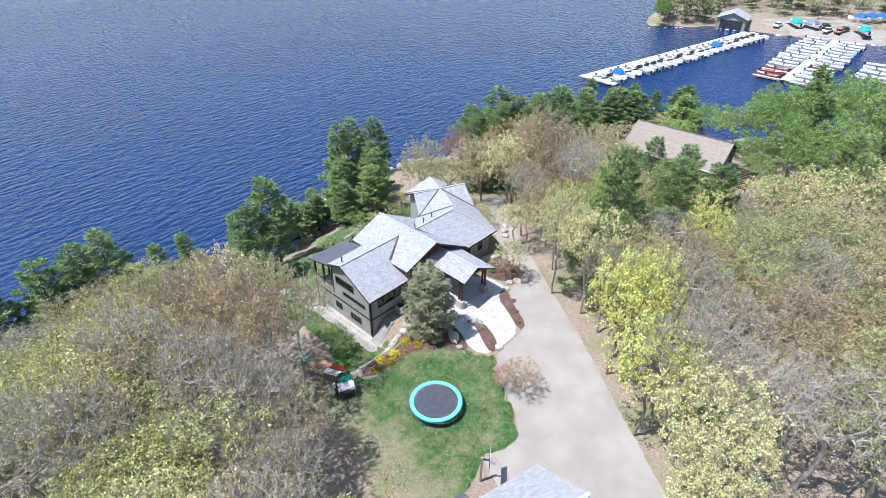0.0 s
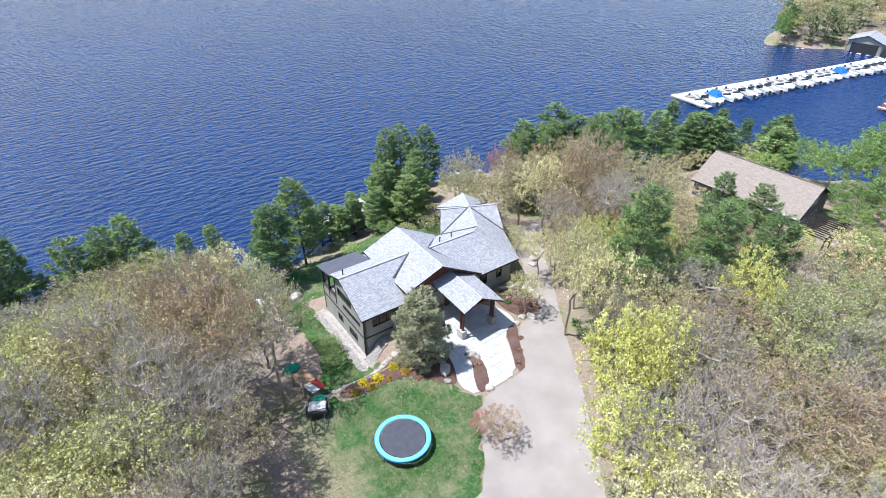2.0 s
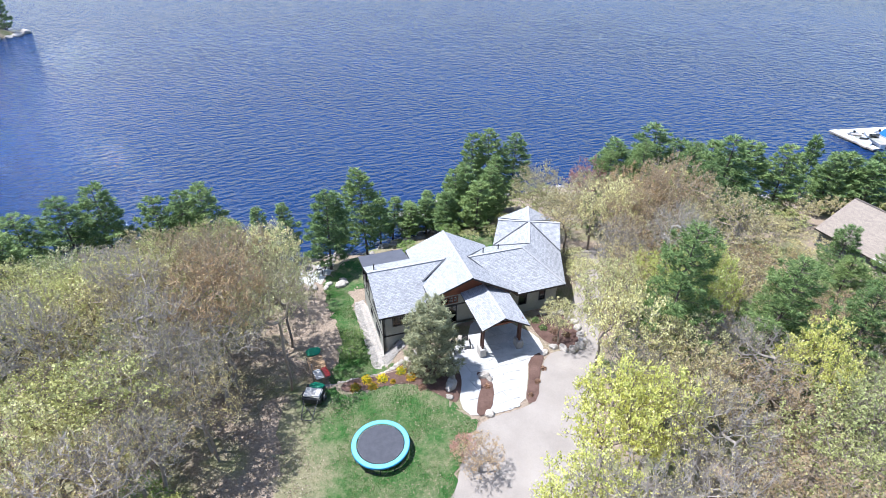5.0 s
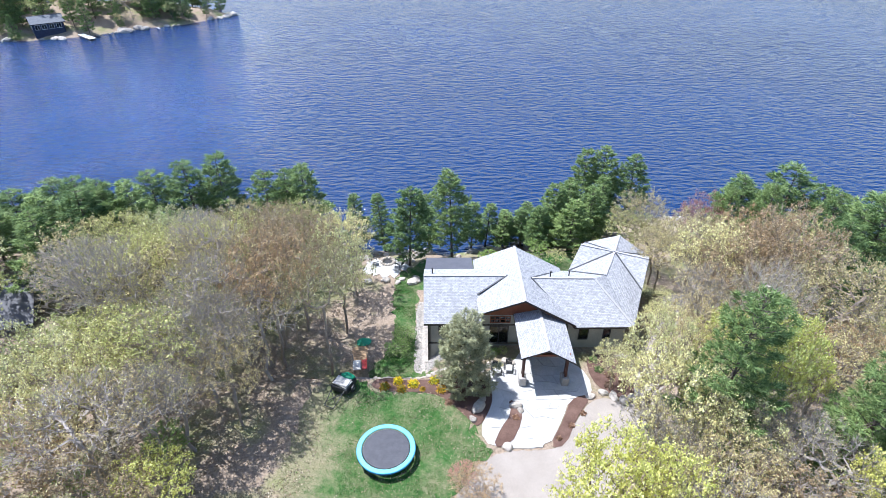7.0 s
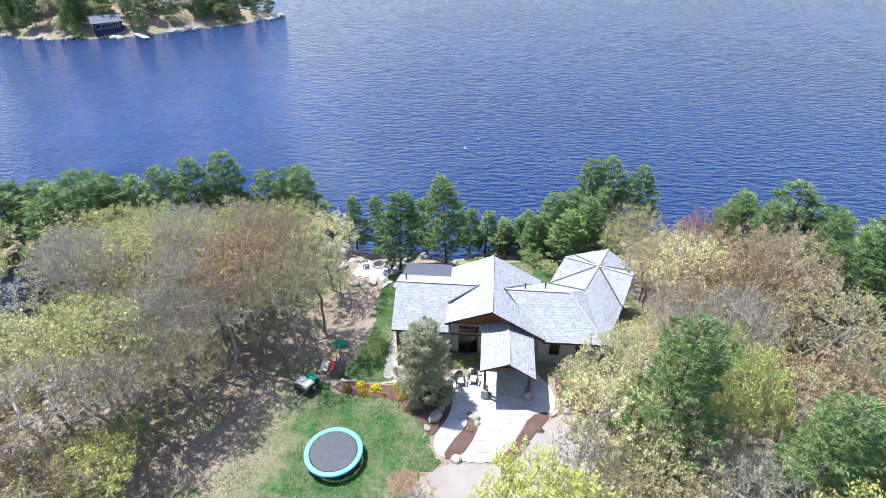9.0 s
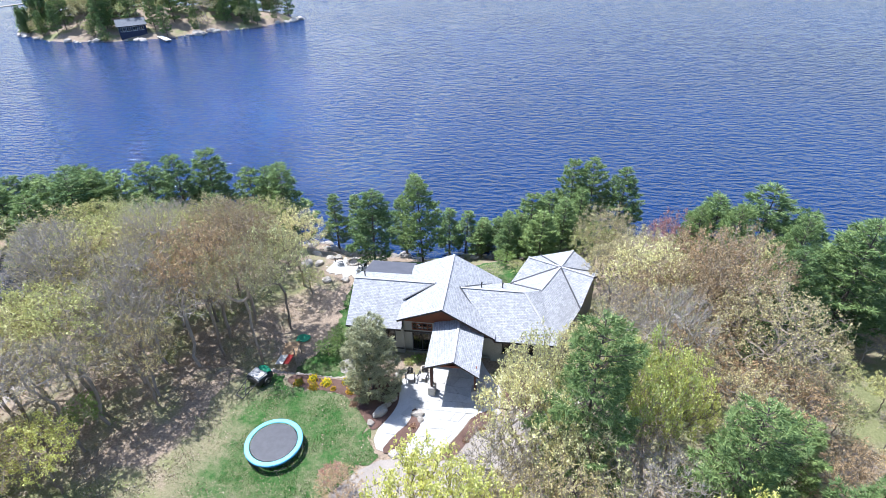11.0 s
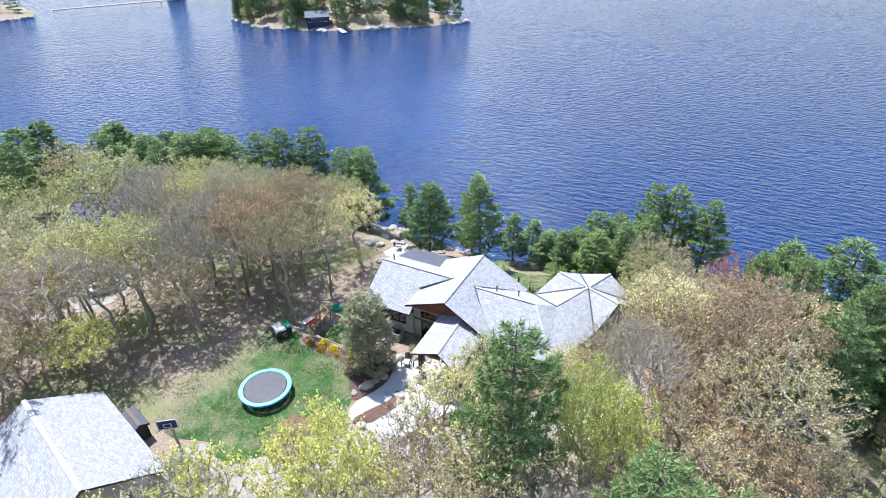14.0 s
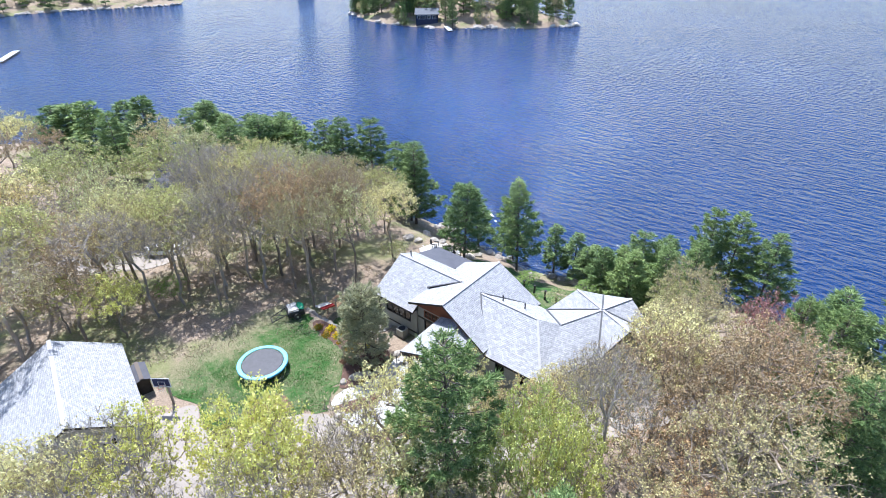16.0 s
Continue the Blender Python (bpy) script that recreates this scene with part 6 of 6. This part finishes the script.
# ---- island ----
ISLE = [(-185, 160), (-172, 147), (-150, 140), (-129, 143), (-116, 149), (-106, 159), (-95, 164), (-86, 175), (-80.5, 182), (-92, 192), (-112, 200), (-140, 204), (-172, 192)]
soft_isle = rounded(ISLE, 2)
xs2, ys2 = np.arange(-195, -70, 2.0), np.arange(130, 215, 2.0)
X2, Y2 = np.meshgrid(xs2, ys2)
d2 = from_edge(X2, Y2, soft_isle) + 1.2 * wobble(X2, Y2)
Z2 = WATER - 1.2 + 2.4 * step(-3, 5, d2) + 4.5 * step(2, 26, d2) + 0.5 * wobble(X2 * 1.3, Y2 * 1.3) * step(0, 6, d2)
n2 = len(xs2)
i2 = (np.arange(len(ys2) - 1)[:, None] * n2 + np.arange(n2 - 1)[None]).ravel()
isl = raw("island", np.stack([X2, Y2, Z2], -1).reshape(-1, 3), np.stack([i2, i2 + 1, i2 + n2 + 1, i2 + n2], -1).tolist(), M["ground"], smooth=True)
tagged(isl, "small wooded rocky island in the lake", "island", kind="structure")


def isle_z(x, y):
    i, j = int((x + 195) / 2), int((y - 130) / 2)
    return float(Z2[min(max(j, 0), len(ys2) - 1), min(max(i, 0), n2 - 1)])


cot = gable_house("cottage", "dark cottage with white-framed windows on the island", -130, 149.5, -4.6, 38, 8.5, 6.5, 2.6, 1.6, M["navy_siding"], M["slate_siding"], "cottage", 0.5,
                  windows=((0, 0.6, 2.0, 0.8, 2.2), (0, 2.4, 3.8, 0.8, 2.2), (0, 4.4, 5.8, 0.8, 2.2), (0, 6.4, 7.8, 0.8, 2.2), (3, 1, 2.6, 0.8, 2.2), (3, 3.6, 5.2, 0.8, 2.2)), base=-2)
pier("dock", -120.5, 149.5, -113.5, 143.5, 1.8, "white floating dock at the island", boards=M["white"])
irocks = thing("shore_rocks", "pale rocks round the island's edge", "rocks", kind="stuff")
for k in range(70):
    t = rnd.random() * len(soft_isle)
    i, f = int(t) % len(soft_isle), t % 1
    p, q = soft_isle[i], soft_isle[(i + 1) % len(soft_isle)]
    x, y = p[0] + (q[0] - p[0]) * f, p[1] + (q[1] - p[1]) * f
    s = rnd.uniform(0.5, 1.2) * rnd.choice((0.7, 1.0, 1.8))
    stone(irocks, x + rnd.uniform(-1, 1), y + rnd.uniform(-1, 1.5), s, 0.55, "rock", SHORE_STONES, z=WATER + 0.15 * s)
k = 0
back = []
while k < 215:
    x, y = rnd.uniform(-182, -84), rnd.uniform(142, 200)
    d = float(from_edge(x, y, soft_isle))
    if d < 0.5 or math.hypot(x + 127, y - 146) < 7.0 or (d > 26 and rnd.random() < 0.6):
        continue
    z = isle_z(x, y) - 0.2
    h = rnd.uniform(11, 17) if d > 5 else rnd.uniform(6, 11)
    if d < 9 and y < 176:
        if rnd.random() < 0.65:
            tree("pine_tree", FAR_PINES[k % 2], x, y, "dark green pine on the island", "pine tree", h / 16, rnd.uniform(0, 360), "island trees", z, 0.95)
        else:
            tree("broadleaf_tree", FAR_BROAD[rnd.choice(("tan", "olive", "bare"))], x, y, "budding tree on the island", "tree", h * 0.75 / 10, rnd.uniform(0, 360), "island trees", z)
    else:
        kd = rnd.choice(("pine", "pine", "pine", "tan", "olive"))
        back.append((x, y, z, h / 16 if kd == "pine" else h * 0.08, rnd.uniform(0, 6.28), kd))
    k += 1
thicket("island_woods", "dense dark pines and budding trees covering the island", back, THIN)

# ---- far shore ----
FAR = [(-300, 30), (-296, 62), (-286, 84), (-272, 100), (-263, 122), (-285, 134), (-330, 142), (-420, 150), (-420, 20)]
xs3, ys3 = np.arange(-430, -250, 4.0), np.arange(10, 160, 4.0)
X3, Y3 = np.meshgrid(xs3, ys3)
d3 = from_edge(X3, Y3, rounded(FAR, 2)) + 1.2 * wobble(X3, Y3)
Z3 = WATER - 1.2 + 2.2 * step(-4, 5, d3) + 5 * step(2, 40, d3)
n3 = len(xs3)
i3 = (np.arange(len(ys3) - 1)[:, None] * n3 + np.arange(n3 - 1)[None]).ravel()
fs = raw("far_shore", np.stack([X3, Y3, Z3], -1).reshape(-1, 3), np.stack([i3, i3 + 1, i3 + n3 + 1, i3 + n3], -1).tolist(), M["ground"], smooth=True)
tagged(fs, "wooded far shore of the lake", "shore", kind="structure")
back = []
for k in range(130):
    t = rnd.random()
    x, y = -300 + 34 * t + rnd.uniform(-44, -3), 40 + 84 * t + rnd.uniform(-6, 6)
    if float(from_edge(x, y, FAR)) > 2:
        kd = rnd.choice(("pine", "olive", "tan", "pine", "bare"))
        h = rnd.uniform(7, 14)
        back.append((x, y, WATER + 1, h / 16 if kd == "pine" else h * 0.085, rnd.uniform(0, 6.28), kd))
thicket("far_woods", "mixed woods along the far lake shore", back, THIN)
back = []
for k in range(330):
    x, y = rnd.uniform(165, 250), rnd.uniform(-30, 78)
    if gz(x, y) > WATER + 0.5 and not (168 < x < 198 and -20 < y < 40) and not (202 < x < 228 and -16 < y < 6):
        kd = rnd.choice(("tan", "olive", "tan", "bare", "pine"))
        h = rnd.uniform(7, 12)
        back.append((x, y, gz(x, y) - 0.2, h / 16 if kd == "pine" else h * 0.1, rnd.uniform(0, 6.28), kd))
thicket("marina_woods", "leafless brown woods behind the marina", back, THIN)
frocks = thing("shore_rocks", "pale rocks along the far shore", "rocks", kind="stuff")
for k in range(60):
    t = rnd.random()
    p = [(-298, 50), (-294, 70), (-284, 86), (-272, 100), (-264, 120)]
    i = min(int(t * 4), 3)
    f = t * 4 - i
    stone(frocks, p[i][0] + (p[i + 1][0] - p[i][0]) * f + rnd.uniform(-2, 1), p[i][1] + (p[i + 1][1] - p[i][1]) * f, rnd.uniform(0.6, 1.6), 0.6, "rock", SHORE_STONES, z=WATER + 0.2)
pier("dock", -196, 22, -209, 31, 2.0, "pale floating dock in the bay", boards=M["white"])
pier("footbridge", -262, 128, -214, 204, 2.4, "long low timber footbridge on dark piles", boards=M["wood"], z=WATER + 2.2)
bh = gable_house("boathouse", "dark boathouse standing in the water", -248, 184, WATER + 0.4, 40, 8, 6, 2.8, 1.4, M["slate_siding"], M["roof_metal"], "boathouse", 0.4, base=-1.2)


# ---- marina ----
def boat(m, L, hull, label, cover=None, motor=True):
    """An open motor boat, bow towards +x."""
    w = L * 0.17
    b = thing("motor_boat", label, "boat", m, "marina boats")
    prof = [(-0.5, 0.92, 0.0), (-0.2, 1.0, 0.0), (0.1, 0.95, 0.02), (0.32, 0.66, 0.06), (0.45, 0.3, 0.11), (0.5, 0.03, 0.14)]
    vs, fs = [], []
    for s, k, up in prof:
        x = s * L
        for yy, zz in ((-w * k, 0.75 + up * L * 0.35), (-w * k * 0.8, 0.1), (0, -0.25 + up * L * 0.3), (w * k * 0.8, 0.1), (w * k, 0.75 + up * L * 0.35)):
            vs.append((x, yy, zz))
    for i in range(len(prof) - 1):
        for j in range(4):
            o = i * 5 + j
            fs.append((o, o + 1, o + 6, o + 5))
    fs.append((0, 4, 3, 2, 1))
    part_hull = raw("hull", vs, fs, hull, b)
    dv, df = [], []
    for s, k, up in prof[2:]:
        dv += [(s * L, -w * k * 0.96, 0.74 + up * L * 0.35), (s * L, w * k * 0.96, 0.74 + up * L * 0.35)]
    for i in range(len(prof) - 3):
        df.append((2 * i, 2 * i + 1, 2 * i + 3, 2 * i + 2))
    raw("foredeck", dv, df, M["hull"], b)
    part("cockpit", boxed(-0.46 * L, -w * 0.82, 0.32, 0.1 * L, w * 0.82, 0.4), M["siding"], b)
    part("seat", boxed(-0.44 * L, -w * 0.75, 0.4, -0.3 * L, w * 0.75, 0.72, 0.05), M["boat_seat"], b)
    part("windshield", boxed(0.08 * L, -w * 0.7, 0.76, 0.11 * L, w * 0.7, 1.2, 0, pose(0, 0, 0)), M["glass"], b)
    if motor:
        part("outboard_motor", boxed(-0.56 * L, -0.2, 0.1, -0.5 * L, 0.2, 1.05, 0.06), M["dark"], b)
    if cover:
        cv_, cf = [], []
        for s, k, h in ((-0.3, 0.98, 0.9), (-0.22, 1.02, 1.9), (0.0, 1.0, 2.0), (0.16, 0.92, 1.6), (0.24, 0.8, 0.95)):
            cv_ += [(s * L, -w * k, 0.8), (s * L, -w * k * 0.55, h), (s * L, w * k * 0.55, h), (s * L, w * k, 0.8)]
        for i in range(4):
            for j in range(3):
                o = i * 4 + j
                cf.append((o, o + 1, o + 5, o + 4))
        raw("canvas_cover", cv_, cf, cover, b)
    return b


KINDS = [boat(pose(0, 0, 0), 6.6, M["hull"], "white open motor boat moored at the marina"), boat(pose(0, 0, 0), 7.6, M["hull"], "long white motor boat moored at the marina"),
         boat(pose(0, 0, 0), 6.0, M["hull"], "white motor boat with blue canvas moored at the marina", M["blue_canvas"]), boat(pose(0, 0, 0), 5.6, M["hull_red"], "small red motor boat moored at the marina")]
first = [True] * 4


def moor(k, x, y, turn, s=1.0):
    m = pose(x, y, WATER + 0.1, 0, 0, turn)
    if first[k]:
        KINDS[k].matrix_basis = m
        first[k] = False
        return KINDS[k]
    return copy_thing(KINDS[k], m)


def mooring(x0, y0, x1, y1, n, kinds, width, label, gap=4.6, boards=M["pale_wood"], sides=(-1, 1), skip=0.06, slant=0):
    pier("dock", x0, y0, x1, y1, width, label, "marina docks", boards)
    a = math.degrees(math.atan2(y1 - y0, x1 - x0))
    dx, dy = (x1 - x0) / n, (y1 - y0) / n
    nx_, ny_ = -math.sin(radians(a)), math.cos(radians(a))
    for k in range(n):
        for s in sides:
            if rnd.random() < skip:
                continue
            x, y = x0 + dx * (k + 0.5) + s * nx_ * gap, y0 + dy * (k + 0.5) + s * ny_ * gap
            moor(rnd.choice(kinds), x, y, a + (90 if s < 0 else -90) + rnd.uniform(-4, 4) + slant + (180 if rnd.random() < 0.3 else 0))
        if k % 2 == 0:
            for s in sides:
                pier("finger_dock", x0 + dx * k + s * nx_ * width / 2, y0 + dy * k + s * ny_ * width / 2, x0 + dx * k + s * nx_ * 7.5, y0 + dy * k + s * ny_ * 7.5, 0.7, "narrow finger dock between moored boats", "finger docks", boards)


pier("dock", 92.7, 38.6, 92.3, 28.7, 1.6, "white floating dock across the end of the boat row", "marina docks", M["white"])
mooring(92.8, 37.4, 169.5, 24.9, 26, [0, 1, 1, 0, 0, 1, 1, 0, 1, 1, 0, 1, 0, 1, 0, 1, 1, 2], 2.0, "long white marina dock lined with boats", 4.3, M["white"], (-1,), 0.0, 164)
mooring(124.4, 0.5, 178, 1.6, 14, [0, 3, 0, 1, 1, 0, 0, 1, 0, 1, 0, 1, 3], 2.2, "pale wooden marina dock with small boats")
mooring(140, -19.5, 158, -19, 4, [0, 1], 2.0, "short marina dock with boats")
for k in range(4):
    if first[k]:
        moor(k, 150 + k * 4, -14, 90)
sheet("parking", [(176, -14), (186, -14), (205, -4), (205, 18), (188, 27), (177.5, 24), (176.5, 8), (179, 0)], M["asphalt"], 0.08, "pale gravel yard of the marina", "parking area", soft=1, grid=1.6)
mb = gable_house("boathouse", "grey boathouse with dark panel for its shaded entrance at the marina", 177, 32.5, WATER + 0.6, 12, 9, 8.8, 2.5, 1.7, M["siding"], M["roof"], "boathouse", 0.5, base=-1.4)
# the wall is solid: a dark panel imitates the shade inside the entrance
part("opening", boxed(-4.56, -3.4, -0.6, -4.48, 3.4, 2.1), M["dark"], mb, "dark panel imitating the shaded boat entrance")
for x, y, mt, lb in ((180.5, 19.5, M["hull"], "white pickup parked at the marina"), (182, 5.5, M["hull"], "white car parked at the marina"), (183, 2.5, M["hull_red"], "red car parked at the marina"), (187, 7.5, M["dark"], "dark car parked at the marina"), (187, 2.0, M["dark"], "dark car parked at the marina")):
    car(x, y, gz(x, y) + 0.08, rnd.uniform(-20, 20), mt, lb)
for x, y, t_, c, lb in ((184, 15.5, 40, M["teal_canvas"], "trailered boat under a turquoise cover"), (184, 11, 60, M["steel"], "trailered boat under a grey cover"), (187, -3, 35, M["teal_canvas"], "trailered boat under a turquoise cover")):
    b = boat(pose(x, y, gz(x, y) + 0.75, 0, 0, t_), 7.0, M["hull"], lb, c)
    part("trailer", boxed(-3.4, -1.0, -0.75, 3.6, 1.0, -0.3), M["dark"], b)
for k in range(7):
    x, y = 205 + k * 3.2, 2 - k * 2.4
    boat(pose(x, y, gz(x, y) + 0.8, 0, 0, 100), 6.5, M["hull"], "stored boat under a blue cover", M["blue_canvas"], False)
mrocks = thing("shore_rocks", "grey rocks along the marina shore", "rocks", kind="stuff")
for k in range(80):
    t = rnd.random()
    p = [(184, -10), (177.5, 0), (174.5, 20), (170.5, 35), (161.5, 46), (155, 51.5)]
    i = min(int(t * 5), 4)
    f = t * 5 - i
    stone(mrocks, p[i][0] + (p[i + 1][0] - p[i][0]) * f, p[i][1] + (p[i + 1][1] - p[i][1]) * f, rnd.uniform(0.5, 1.1), 0.6, "rock", SHORE_STONES)
for x, y, top in ((159, 50, 1.5), (162, 51, 3.0), (165, 50, 2.2), (168, 54, 4)):
    broad("green" if x < 164 else "olive", x, y, top, 2.6, "trees behind the marina")
flagstones(pave, PAVE, MIDBED, 0.95, 0.085, M["paving"])
